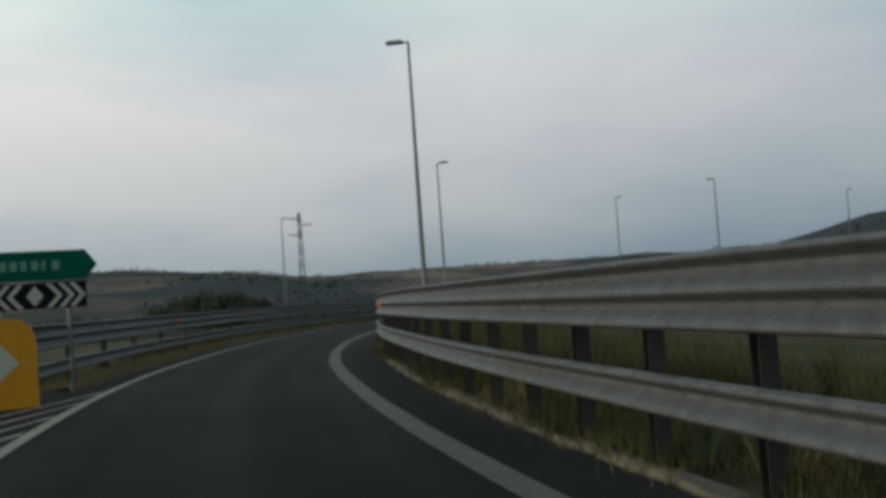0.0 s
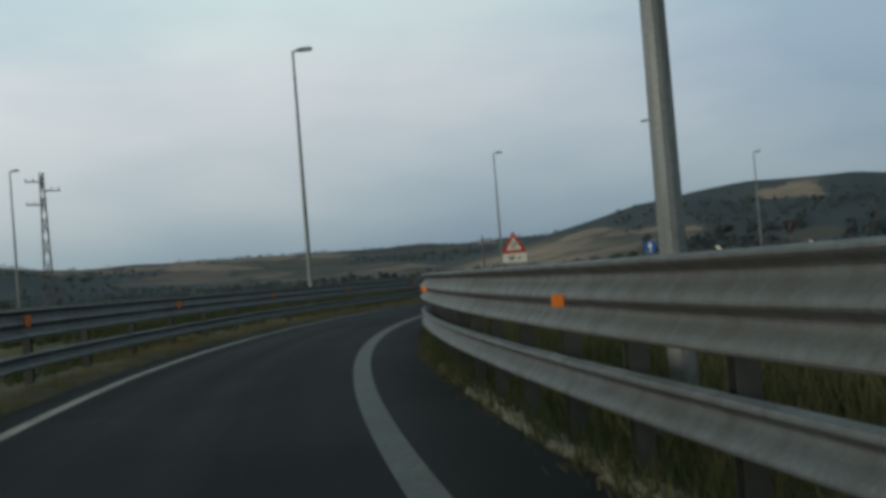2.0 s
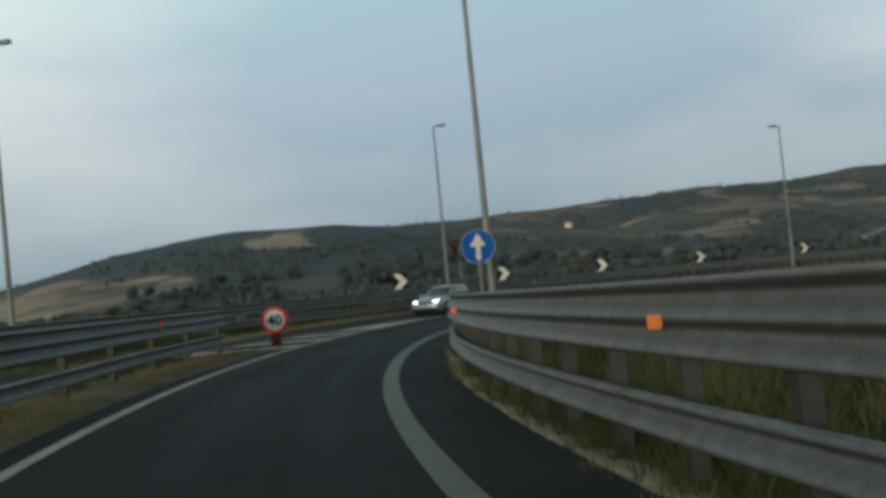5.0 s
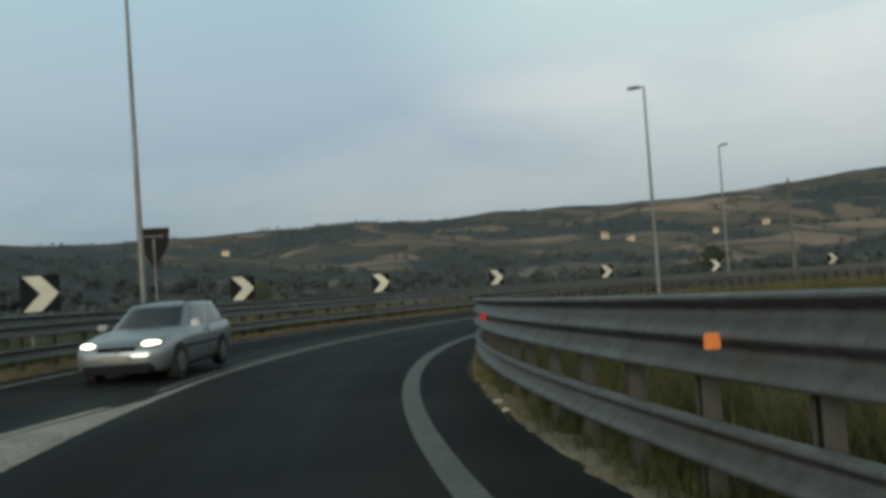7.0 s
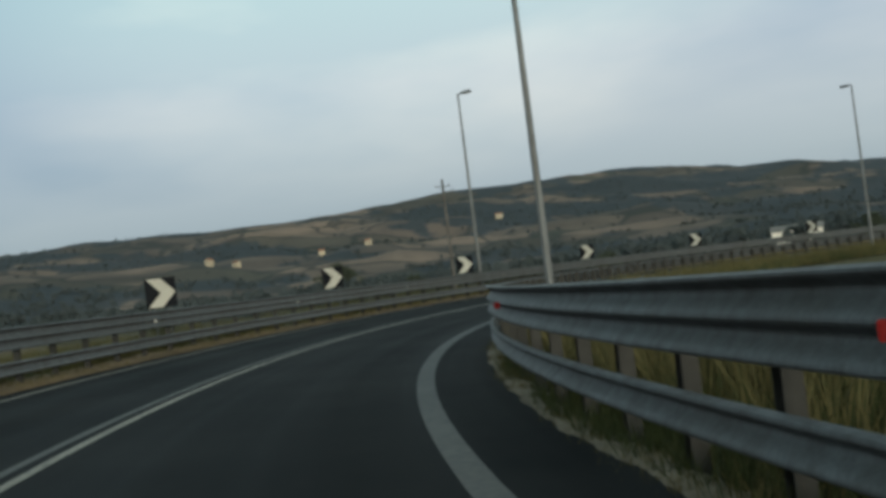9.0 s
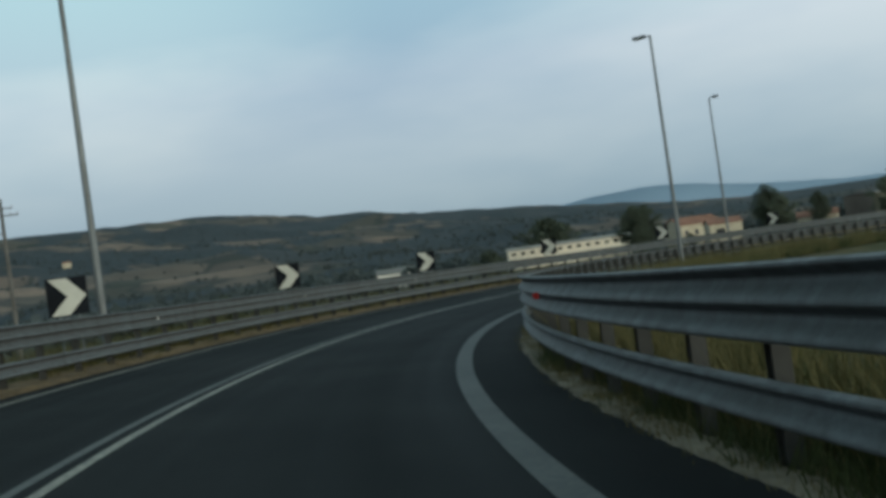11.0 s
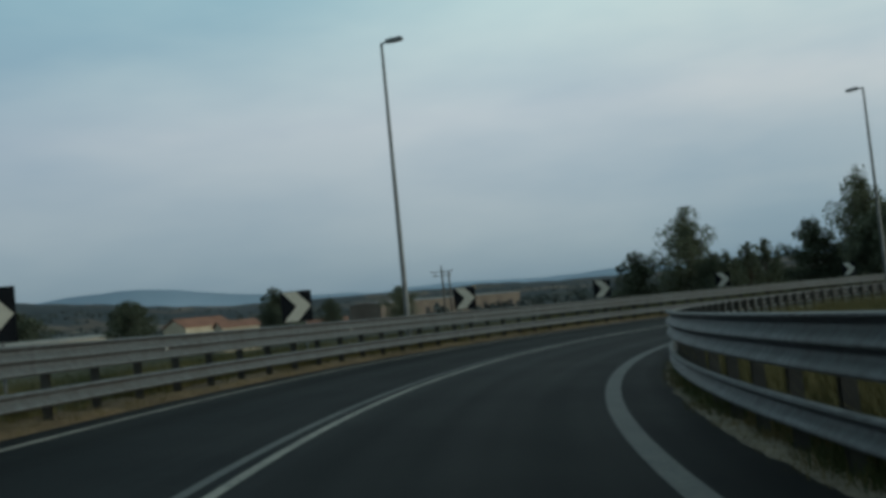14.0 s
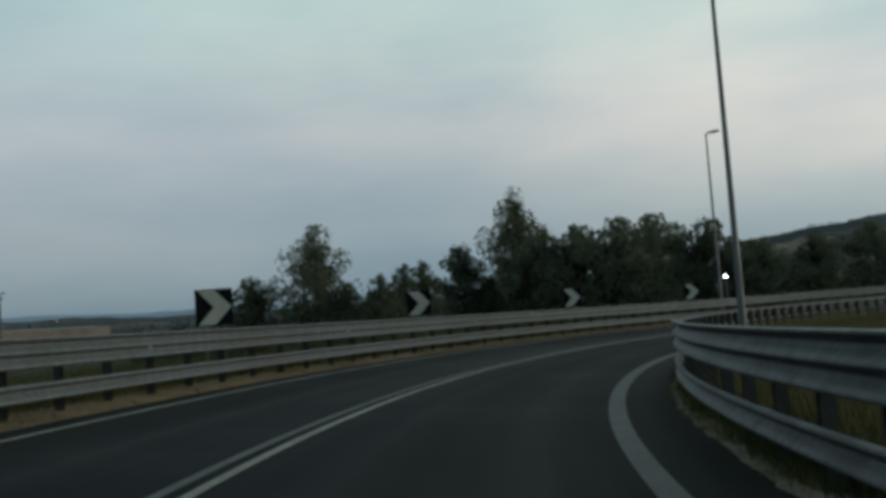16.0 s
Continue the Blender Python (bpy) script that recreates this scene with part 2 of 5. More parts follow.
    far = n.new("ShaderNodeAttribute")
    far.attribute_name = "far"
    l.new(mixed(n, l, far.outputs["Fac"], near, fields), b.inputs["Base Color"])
    bumped(n, l, b, blades, 0.5, 0.03)
    return m


def leaf_material(name, dark, light, through_light=0.35):
    """Leaves or blades: each its own tone, some light passing through."""
    m, n, l, b = shader(name, 0.8)
    b.inputs["Specular IOR Level"].default_value = 0.15
    isl = n.new("ShaderNodeNewGeometry").outputs["Random Per Island"]
    c = ramp(n, l, isl, [(0.0, dark), (1.0, light)])
    c = mixed(n, l, 0.5, c, ramp(n, l, noise_node(n, l, 0.6, 3), [(0.3, dark), (0.7, light)]))
    l.new(c, b.inputs["Base Color"])
    t, x, out = n.new("ShaderNodeBsdfTranslucent"), n.new("ShaderNodeMixShader"), n["Material Output"]
    l.new(mixed(n, l, 1.0, c, (1.5, 1.5, 1.2), "MULTIPLY"), t.inputs["Color"])
    x.inputs["Fac"].default_value = through_light
    l.new(b.outputs["BSDF"], x.inputs[1])
    l.new(t.outputs["BSDF"], x.inputs[2])
    l.new(x.outputs["Shader"], out.inputs["Surface"])
    return m


ASPHALT = asphalt_material()
PAINT = paint_material("road_paint")
PAINT_WORN = paint_material("worn_road_paint", (0.128, 0.121, 0.104), 0.42)
ZINC = zinc_material("galvanised_steel", 0.35)
ZINC_OLD = zinc_material("stained_galvanised_steel", 0.34, 0.12)
# posts and spacers: shade behind the beams put into a darker steel
POST_SHADED = plain("shaded_post_steel", (0.030, 0.030, 0.028), (0.058, 0.056, 0.052), 9, 0.7, bump=0.1, spec=0.15)
GROUND = ground_material()
POLE = zinc_material("pole_steel", 0.48, 0.0, 0.4)
KERB = plain("crumbling_concrete", (0.075, 0.062, 0.042), (0.23, 0.19, 0.135), 9, 0.9, bump=0.6, dist=0.02)
BLACK = plain("sign_black", (0.005, 0.006, 0.008), (0.010, 0.011, 0.014), 8, 0.6, bump=0.03, spec=0.05)
WHITE = plain("sign_white", (0.36, 0.345, 0.30), (0.46, 0.44, 0.385), 5, 0.45, bump=0.02)
RED = plain("sign_red", (0.25, 0.016, 0.010), (0.33, 0.028, 0.018), 6, 0.5, bump=0.02, spec=0.1)
BLUE = plain("sign_blue", (0.003, 0.048, 0.20), (0.006, 0.065, 0.27), 6, 0.5, bump=0.02, spec=0.06)
GREEN = plain("sign_green", (0.0, 0.070, 0.044), (0.004, 0.10, 0.062), 6, 0.5, bump=0.02, spec=0.1)
YELLOW = plain("sign_yellow", (0.46, 0.20, 0.006), (0.58, 0.27, 0.014), 6, 0.5, bump=0.03)
SIGN_BACK = plain("sign_back_grey", (0.010, 0.009, 0.009), (0.020, 0.018, 0.018), 6, 0.7, bump=0.03, spec=0.05)
ORANGE = plain("reflector_orange", (0.46, 0.11, 0.012), (0.55, 0.16, 0.02), 30, 0.3, bump=0)
CLEAR = plain("reflector_white", (0.42, 0.42, 0.40), (0.52, 0.52, 0.50), 30, 0.3, bump=0)
PALE_GREEN = plain("faded_lettering", (0.10, 0.22, 0.18), (0.15, 0.28, 0.23), 6, 0.5, bump=0.02)
SIGN_GREY = plain("dull_white_plate", (0.16, 0.16, 0.15), (0.21, 0.21, 0.20), 9, 0.5, bump=0.02)
STAND_RED = plain("dark_red_sheet", (0.022, 0.007, 0.006), (0.042, 0.012, 0.010), 8, 0.7, bump=0.05, spec=0.1)
REDREF = plain("reflector_red", (0.30, 0.012, 0.012), (0.40, 0.025, 0.02), 30, 0.3, bump=0)

# ---- the line of the road: distance along it, curvature, height, cross fall ----
K_S = (0.0, 31.2, 61.5, 91.2, 120.4, 149.1, 177.4, 205.4, 233.2, 260.9)
K_V = (0.00888, 0.01107, 0.01244, 0.01323, 0.01465, 0.01622, 0.01656, 0.01605, 0.01570, 0.01543)
Z_S = (-31.6, 15.7, 46.5, 76.4, 105.9, 134.8, 163.3, 191.4, 219.3, 247.0, 288.6)
Z_V = (1.50, 1.54, 1.40, 1.00, 0.53, 0.06, -0.36, -0.76, -1.14, -1.50, -1.93)
E_S = (0.0, 46.5, 91.2, 134.8, 233.2)
E_V = (-0.009, 0.007, 0.027, 0.034, 0.049)
DS = 0.5
S = np.arange(-60, 340 + DS, DS)
curv = np.interp(S, K_S, K_V)
head = np.concatenate([[0], np.cumsum((curv[:-1] + curv[1:]) / 2 * DS)])
zero = int(np.argmin(abs(S)))
head -= head[zero]
turn_mid = (head[:-1] + head[1:]) / 2
RX = np.concatenate([[0], np.cumsum(np.sin(turn_mid) * DS)])
RY = np.concatenate([[0], np.cumsum(np.cos(turn_mid) * DS)])
RX, RY = RX - RX[zero], RY - RY[zero]


def road_z(s, off=0.0):
    return np.interp(s, Z_S, Z_V) + np.interp(s, E_S, E_V) * np.clip(off, -4, 9)


def bearing(s):
    return float(np.interp(s, S, head))


def at(s, off=0.0, up=0.0):
    """A point s metres along the road, off metres to the left of the lane's line, up metres over the road."""
    a = np.interp(s, S, head)
    return Vector((np.interp(s, S, RX) - off * math.cos(a), np.interp(s, S, RY) + off * math.sin(a), float(road_z(s, off)) + up))


def opp_mid(s):
    """The oncoming lane's middle: beside the ramp's lane, then turning away from it before they join."""
    return 4.12 + np.maximum(0, 123 - s) * 0.18


# ---- building helpers ----
def mesh_of(name, verts, faces, material=None, smooth=False):
    me = bpy.data.meshes.new(name)
    me.from_pydata([tuple(v) for v in verts], [], faces)
    if material:
        me.materials.append(material)
    if smooth:
        me.polygons.foreach_set("use_smooth", [True] * len(me.polygons))
    me.update()
    return me


def part(name, data, material, parent, label="", at_pose=None):
    """One mesh object under a thing: data is a bmesh, a mesh or (verts, faces)."""
    if isinstance(data, tuple):
        me = mesh_of(name, data[0], data[1], material)
    elif isinstance(data, bmesh.types.BMesh):
        me = bpy.data.meshes.new(name)
        data.to_mesh(me)
        data.free()
        me.materials.append(material)
    else:
        me = data
        if material and not me.materials:
            me.materials.append(material)
    ob = new(name, me)
    ob.parent = parent
    if at_pose is not None:
        ob.matrix_basis = at_pose
    return tagged(ob, label)


def thing(name, m, label, category, group="", kind=""):
    ob = new(name)
    ob.matrix_basis = m
    return tagged(ob, label, category, group, kind)


def box(sx, sy, sz, x=0, y=0, z=0, bevel=0.0):
    """A box of that size whose base stands at x, y, z."""
    bm = bmesh.new()
    bmesh.ops.create_cube(bm, size=1.0, matrix=Matrix.Translation((x, y, z + sz / 2)) @ Matrix.Diagonal((sx, sy, sz, 1)))
    if bevel:
        bmesh.ops.bevel(bm, geom=bm.edges[:], offset=bevel, segments=2, affect="EDGES")
    return bm


def tube(r0, r1, length, sides=10, at_m=None):
    bm = bmesh.new()
    bmesh.ops.create_cone(bm, cap_ends=True, segments=sides, radius1=r0, radius2=r1, depth=length, matrix=(at_m or Matrix()) @ Matrix.Translation((0, 0, length / 2)))
    return bm


def slab(outline, thick, y=0.0):
    """A flat plate in the x-z plane from its outline, its face towards -y at y, thick behind it."""
    k = len(outline)
    v = [(x, y, z) for x, z in outline] + [(x, y + thick, z) for x, z in outline]
    f = [tuple(range(k)), tuple(range(2 * k - 1, k - 1, -1))] + [((i + 1) % k, i, k + i, k + (i + 1) % k) for i in range(k)]
    return v, f


def round_outline(r, cx=0.0, cz=0.0, sides=40):
    return [(cx + r * math.sin(2 * math.pi * i / sides), cz + r * math.cos(2 * math.pi * i / sides)) for i in range(sides)]


def strip(name, s0, s1, left, right, lift, material, step=1.0, across=1):
    """A sheet that follows the road between two offsets (numbers or functions of the distance)."""
    st = np.arange(s0, s1 + 0.01, step)
    verts, faces, uvs = [], [], []
    for s in st:
        a, b = (left(s) if callable(left) else left), (right(s) if callable(right) else right)
        for i in range(across + 1):
            o = a + (b - a) * i / across
            verts.append(at(s, o, lift(o) if callable(lift) else lift))
            uvs.append((s, o))
    w = across + 1
    for i in range(len(st) - 1):
        for j in range(across):
            faces.append((i * w + j, i * w + j + 1, (i + 1) * w + j + 1, (i + 1) * w + j))
    me = mesh_of(name, verts, faces, material, True)
    me.uv_layers.new(name="UVMap")
    me.uv_layers[0].data.foreach_set("uv", [c for lp in me.loops for c in uvs[lp.vertex_index]])
    return new(name, me)


def sweep(profile, s0, s1, off, side, step=1.0, lift=0.0, ends=None):
    """A closed profile (depth towards the road, height) carried along the road at an offset."""
    n = max(2, int(round((s1 - s0) / step)) + 1)
    k, verts, faces = len(profile), [], []
    for s in np.linspace(s0, s1, n):
        o = off(s) if callable(off) else off
        dz = lift(s) if callable(lift) else lift
        verts += [at(s, o + side * d, z + dz) for d, z in profile]
    for i in range(n - 1):
        for j in range(k):
            q = (i * k + j, i * k + (j + 1) % k, (i + 1) * k + (j + 1) % k, (i + 1) * k + j)
            faces.append(q if side > 0 else q[::-1])
    faces += [tuple(range(k - 1, -1, -1)), tuple(range((n - 1) * k, n * k))]
    return verts, faces



# ---- ground: one sheet from the loop's middle to the hills ----
MID = Vector((74, 22, 0))
SKYLINE_AZ = (-40, -5, -1, 2.4, 4.7, 8, 16, 28, 36, 40, 44, 48, 53, 58, 63, 68, 73, 80, 86, 94, 100, 104, 107, 111, 115, 117.5, 119, 122, 126.4, 129, 132, 137, 145, 152, 162, 175, 195, 203, 208, 211, 217, 232, 260, 300, 320)
SKYLINE_EL = (3.0, 2.75, 2.5, 2.2, 1.85, 1.65, 1.6, 1.6, 1.6, 1.85, 2.3, 2.85, 3.35, 3.5, 3.5, 3.62, 3.75, 3.8, 4.05, 4.15, 4.2, 4.22, 4.40, 4.38, 4.45, 4.55, 4.4, 4.15, 3.75, 3.45, 3.15, 2.7, 1.8, 1.4, 1.25, 0.9, 1.2, 2.9, 3.45, 3.8, 4.3, 4.8, 4.2, 3.4, 3.0)
# a nearer spur that runs out into the valley before the main ridge
SPUR_AZ = (26, 30, 33, 36, 39, 42.3, 46, 52, 58, 66, 75, 86)
SPUR_EL = (0.0, 0.85, 1.6, 2.2, 2.95, 3.47, 3.8, 3.65, 3.1, 2.2, 1.2, 0.0)


def noise_at(px, py, scale, layer):
    return np.array([noise.noise(Vector((x * scale, y * scale, layer))) for x, y in zip(px, py)])


def wooded(px, py):
    """Above 0: woods; below: fields and bare slopes."""
    px, py = np.asarray(px, float), np.asarray(py, float)
    w = noise_at(px, py, 0.0048, 5) + 0.6 * noise_at(px, py, 0.013, 2) + 0.4 * noise_at(px, py, 0.04, 6) - 0.08
    az, d = np.degrees(np.arctan2(px - MID.x, py - MID.y)), np.hypot(px - MID.x, py - MID.y)
    valley = np.clip((az - 108) / 10, 0, 1) * np.clip((195 - az) / 10, 0, 1)
    flank = np.clip((az - 34) / 3, 0, 1) * np.clip((76 - az) / 8, 0, 1) * np.clip((d - 400) / 60, 0, 1) * np.clip((780 - d) / 60, 0, 1)
    return w + 0.28 * valley + 0.30 * flank - 1.0 * bare(az, d)


def bare(az, d):
    """The spur's tan slopes."""
    nose = 0.85 * np.clip(1.4 - np.abs(az - 31) / 4, 0, 1) * np.clip((d - 400) / 50, 0, 1) * np.clip((650 - d) / 60, 0, 1)
    pit = np.clip(1.4 - np.abs(az - 47.5) / 3, 0, 1) * np.clip((d - 560) / 40, 0, 1) * np.clip((690 - d) / 30, 0, 1)
    return np.maximum(nose, pit)


def nearest(px, py):
    """Distance along the road, offset to its left, for arrays of points."""
    s_out, o_out = np.zeros(len(px)), np.zeros(len(px))
    xs, ys, hs, ss = RX[::2], RY[::2], head[::2], S[::2]
    for i in range(0, len(px), 4000):
        dx, dy = px[i:i + 4000, None] - xs, py[i:i + 4000, None] - ys
        j = (dx * dx + dy * dy).argmin(1)
        r = np.arange(len(j))
        o_out[i:i + 4000] = -(np.cos(hs[j]) * dx[r, j] - np.sin(hs[j]) * dy[r, j])
        along = np.sin(hs[j]) * dx[r, j] + np.cos(hs[j]) * dy[r, j]
        s_out[i:i + 4000] = ss[j] + np.clip(along, -1, 1)
        far = np.abs(along) > 1.5
        side = np.sign(o_out[i:i + 4000])
        d = np.sqrt(dx[r, j] ** 2 + dy[r, j] ** 2)
        o_out[i:i + 4000] = np.where(far, np.where(side == 0, 1, side) * d, o_out[i:i + 4000])
    return s_out, o_out


def ground_z(px, py):
    px, py = np.asarray(px, float), np.asarray(py, float)
    s, o = nearest(px, py)
    base = road_z(s, o) - 0.07
    width = 8.6 + np.where(s < 128, np.maximum(0, 128 - s) * 0.23, 0)
    width = np.minimum(width, 30)
    out = np.clip((o - width) / 26, 0, 1)
    ins = np.clip((-o - 3.6) / 14, 0, 1)
    out, ins = out * out * (3 - 2 * out), ins * ins * (3 - 2 * ins)
    d = np.hypot(px - MID.x, py - MID.y)
    az = np.degrees(np.arctan2(px - MID.x, py - MID.y))
    az = np.where(az < -40, az + 360, az)
    el = np.interp(az, SKYLINE_AZ, SKYLINE_EL)
    rough = np.array([noise.noise(Vector((x * 0.012, y * 0.012, 0.3))) + 0.5 * noise.noise(Vector((x * 0.03, y * 0.03, 7))) for x, y in zip(px, py)])
    fine = np.array([noise.noise(Vector((x * 0.15, y * 0.15, 3))) for x, y in zip(px, py)])
    floor = -4.2 + 1.2 * rough
    z = base + (floor - base) * out
    z = z - ins * (0.5 + 0.25 * rough) + (np.maximum(out, ins) * 0.18 + 0.02 * (np.abs(o) > 10)) * fine
    reach = np.interp(az, (100, 122, 185, 205), (1250, 2300, 2300, 1250))
    crest = np.tan(np.radians(el)) * reach + 1.5
    t = np.clip((d - 430) / (reach - 430), 0, 1)
    big = np.array([noise.noise(Vector((x * 0.0022, y * 0.0022, 1.7))) + 0.45 * noise.noise(Vector((x * 0.006, y * 0.006, 4))) for x, y in zip(px, py)])
    rise = (0.45 * t + 0.55 * t * t * (3 - 2 * t)) * crest * (1 + 0.16 * big * np.sin(np.pi * np.clip(t, 0, 1)) ** 0.5) + big * 9 * t * (1 - t) * 3 * np.clip(crest / 100, 0.1, 1)
    rise = rise + 85 * np.clip(crest / 100, 0.1, 1) * t * (1 - t) * (np.abs(noise_at(px, py, 0.0055, 12)) + 0.5 * np.abs(noise_at(px, py, 0.014, 15)) - 0.3)
    crestwob = t ** 6 * 6.0 * np.array([noise.noise(Vector((x * 0.012, y * 0.012, 9))) for x, y in zip(px, py)])
    beyond = np.clip((d - reach) / 2500, 0, 1)
    hill = z + (rise + crestwob) * (1 - 0.75 * beyond)
    top = np.tan(np.radians(np.interp(az, SPUR_AZ, SPUR_EL, 0, 0))) * 700 + 1.5
    front, back = np.clip((d - 370) / 330, 0, 1), np.clip((d - 700) / 420, 0, 1)
    spur = top * front ** 1.15 * (1 - 0.8 * back * back * (3 - 2 * back)) * (1 + 0.10 * big) + 2.0 * rough * front - 5.0 * (1 - front)
    return np.maximum(hill, np.where((top > 2.0) & (d > 375), spur, -50))


def build_ground():
    n_az = 560
    az = np.linspace(0, 2 * math.pi, n_az, endpoint=False)
    # how far the road lies from the middle in each direction
    ra = np.arctan2(RX - MID.x, RY - MID.y) % (2 * math.pi)
    rr = np.hypot(RX - MID.x, RY - MID.y)
    use = (S > 4) & (S < 320)
    order = np.argsort(ra[use])
    road_r = np.interp(az, ra[use][order], rr[use][order], period=2 * math.pi)
    rel = [-0.93, -0.8, -0.65, -0.5, -0.38, -0.28, -0.2, -0.13]
    near = [-6.5, -5, -4, -3.4, -2.8, -2.2, -1, 1, 2.4, 3.2, 4, 5, 6, 6.6, 7.2, 8, 9, 10.5, 12, 14, 16.5, 19, 22, 25, 28, 32, 37, 43, 50]
    far = [130, 150, 175, 205, 240, 280, 325] + list(range(360, 1271, 26)) + list(range(1310, 2360, 70)) + [2600, 3000, 3600, 4400]
    rows = [road_r * (1 + k) for k in rel] + [road_r + k for k in near] + [np.full(n_az, float(k)) for k in far]
    px = np.concatenate([MID.x + r * np.sin(az) for r in rows] + [[MID.x]])
    py = np.concatenate([MID.y + r * np.cos(az) for r in rows] + [[MID.y]])
    pz = ground_z(px, py)
    faces = []
    for i in range(len(rows) - 1):
        for j in range(n_az):
            k = (j + 1) % n_az
            faces.append((i * n_az + j, i * n_az + k, (i + 1) * n_az + k, (i + 1) * n_az + j))
    c = len(rows) * n_az
    faces += [(c, (j + 1) % n_az, j) for j in range(n_az)]
    faces = [f[::-1] for f in faces]
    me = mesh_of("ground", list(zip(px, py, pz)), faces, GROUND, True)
    d = np.hypot(px - MID.x, py - MID.y)
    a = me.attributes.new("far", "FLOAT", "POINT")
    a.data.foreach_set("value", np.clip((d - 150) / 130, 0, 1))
    a = me.attributes.new("bare", "FLOAT", "POINT")
    a.data.foreach_set("value", bare(np.degrees(np.arctan2(px - MID.x, py - MID.y)), d))
    a = me.attributes.new("wood", "FLOAT", "POINT")
    a.data.foreach_set("value", np.clip(wooded(px, py), -1, 1) * 0.5 + 0.5)
    tagged(new("ground", me), "dry grassland rising to hills of fields and scrub", "ground", kind="structure")


build_ground()

# ---- road surface, painted lines and verges ----
def road_left(s):
    if s < 24:
        return 2.85 + (24 - s) * 0.28
    if s < 100:
        return 2.85
    lane_l = opp_mid(s) + 2.5
    t = min(1, (s - 100) / 6)
    return 2.85 + (lane_l - 2.85) * t


tagged(strip("road", -60, 330, lambda s: float(road_left(s)), -2.46, 0.0, ASPHALT, 1.0, 4), "dark grey worn asphalt of the curving slip road", "road", kind="structure")
tagged(strip("road_oncoming", -20, 100.9, lambda s: float(opp_mid(s)) + 2.5, lambda s: float(opp_mid(s)) - 2.1, 0.0, ASPHALT, 1.0, 2), "dark grey asphalt of the oncoming lane turning away", "road", kind="structure")


def line(name, s0, s1, off, width, material, label, lift=0.006):
    f = off if callable(off) else (lambda s: off)
    tagged(strip(name, s0, s1, lambda s: float(f(s)) + width / 2, lambda s: float(f(s)) - width / 2, lift, material), label, "road marking", kind="structure")


LEFT_S, LEFT_O = (8, 14, 20, 27, 41, 63, 107, 123, 150, 178, 200, 235), (2.38, 2.40, 2.42, 2.31, 2.26, 2.26, 2.36, 2.38, 2.31, 2.25, 2.23, 2.27)
INNER_S, INNER_O = (5, 14, 20, 26, 50, 62, 107, 127, 180, 200, 235), (-1.70, -1.60, -1.49, -1.45, -1.42, -1.37, -1.40, -1.37, -1.43, -1.42, -1.50)


def left_line(s):
    return float(np.interp(s, LEFT_S, LEFT_O))


def inner_line(s):
    return float(np.interp(s, INNER_S, INNER_O))


def gore_far(s):
    return left_line(121) + 0.03 + (121 - s) * 0.177


line("edge_line_inner", -40, 325, inner_line, 0.25, PAINT_WORN, "broad worn white edge line on the inner side")
line("edge_line_ramp", 8, 121, left_line, 0.17, PAINT, "white edge line of the single-lane ramp")
line("double_line_inner", 121, 325, left_line, 0.12, PAINT, "white stripe of the double centre line")
line("double_line_outer", 121, 325, lambda s: left_line(s) + 0.27, 0.12, PAINT_WORN, "worn white stripe of the double centre line")
line("edge_line_outer", 60, 325, lambda s: 6.0 + max(0, 122 - s) * 0.18, 0.13, PAINT, "white edge line of the oncoming lane")
line("gore_line", 60, 119.5, gore_far, 0.16, PAINT, "white line where the two lanes part")

# ---- guard rails ----
def waves(crest, period, steps):
    """Depth of a corrugated sheet against its height: short undersides, long slopes that face up, ends rolled back."""
    out = [(0, 0.04)]
    for i in range(1, steps):
        u = ((crest - i / steps) / period) % 1.0
        k = 0.5 + 0.5 * math.cos(math.pi * u / 0.34) if u < 0.34 else 0.5 - 0.5 * math.cos(math.pi * (u - 0.34) / 0.66)
        out.append((i / steps, 0.010 + 0.095 * k))
    return out + [(1, 0.045)]


WAVES3, WAVES2 = waves(0.06, 0.44, 30), waves(0.12, 0.74, 20)


def beam_profile(waves, z0, z1):
    """A corrugated sheet 6 mm thick, as a closed outline."""
    front = [(d, z0 + f * (z1 - z0)) for f, d in waves]
    return front + [(d - 0.006, z) for d, z in front[::-1]]


UPPER = beam_profile(WAVES3, 0.755, 1.225)


def channel(w, d, t, z0, z1):
    """An upright steel channel, open to the back."""
    o = [(-w / 2, 0), (w / 2, 0), (w / 2, d), (w / 2 - t, d), (w / 2 - t, t), (-w / 2 + t, t), (-w / 2 + t, d), (-w / 2, d)]
    k = len(o)
    v = [(x, y, z0) for x, y in o] + [(x, y, z1) for x, y in o]
    return v, [tuple(range(k - 1, -1, -1)), tuple(range(k, 2 * k))] + [(i, (i + 1) % k, k + (i + 1) % k, k + i) for i in range(k)]


POST_MESH = mesh_of("post", *channel(0.10, 0.12, 0.008, -0.35, 1.16), POST_SHADED)
BLOCK_MESH = mesh_of("spacer", *channel(0.14, 0.10, 0.008, 0.84, 1.10), POST_SHADED)


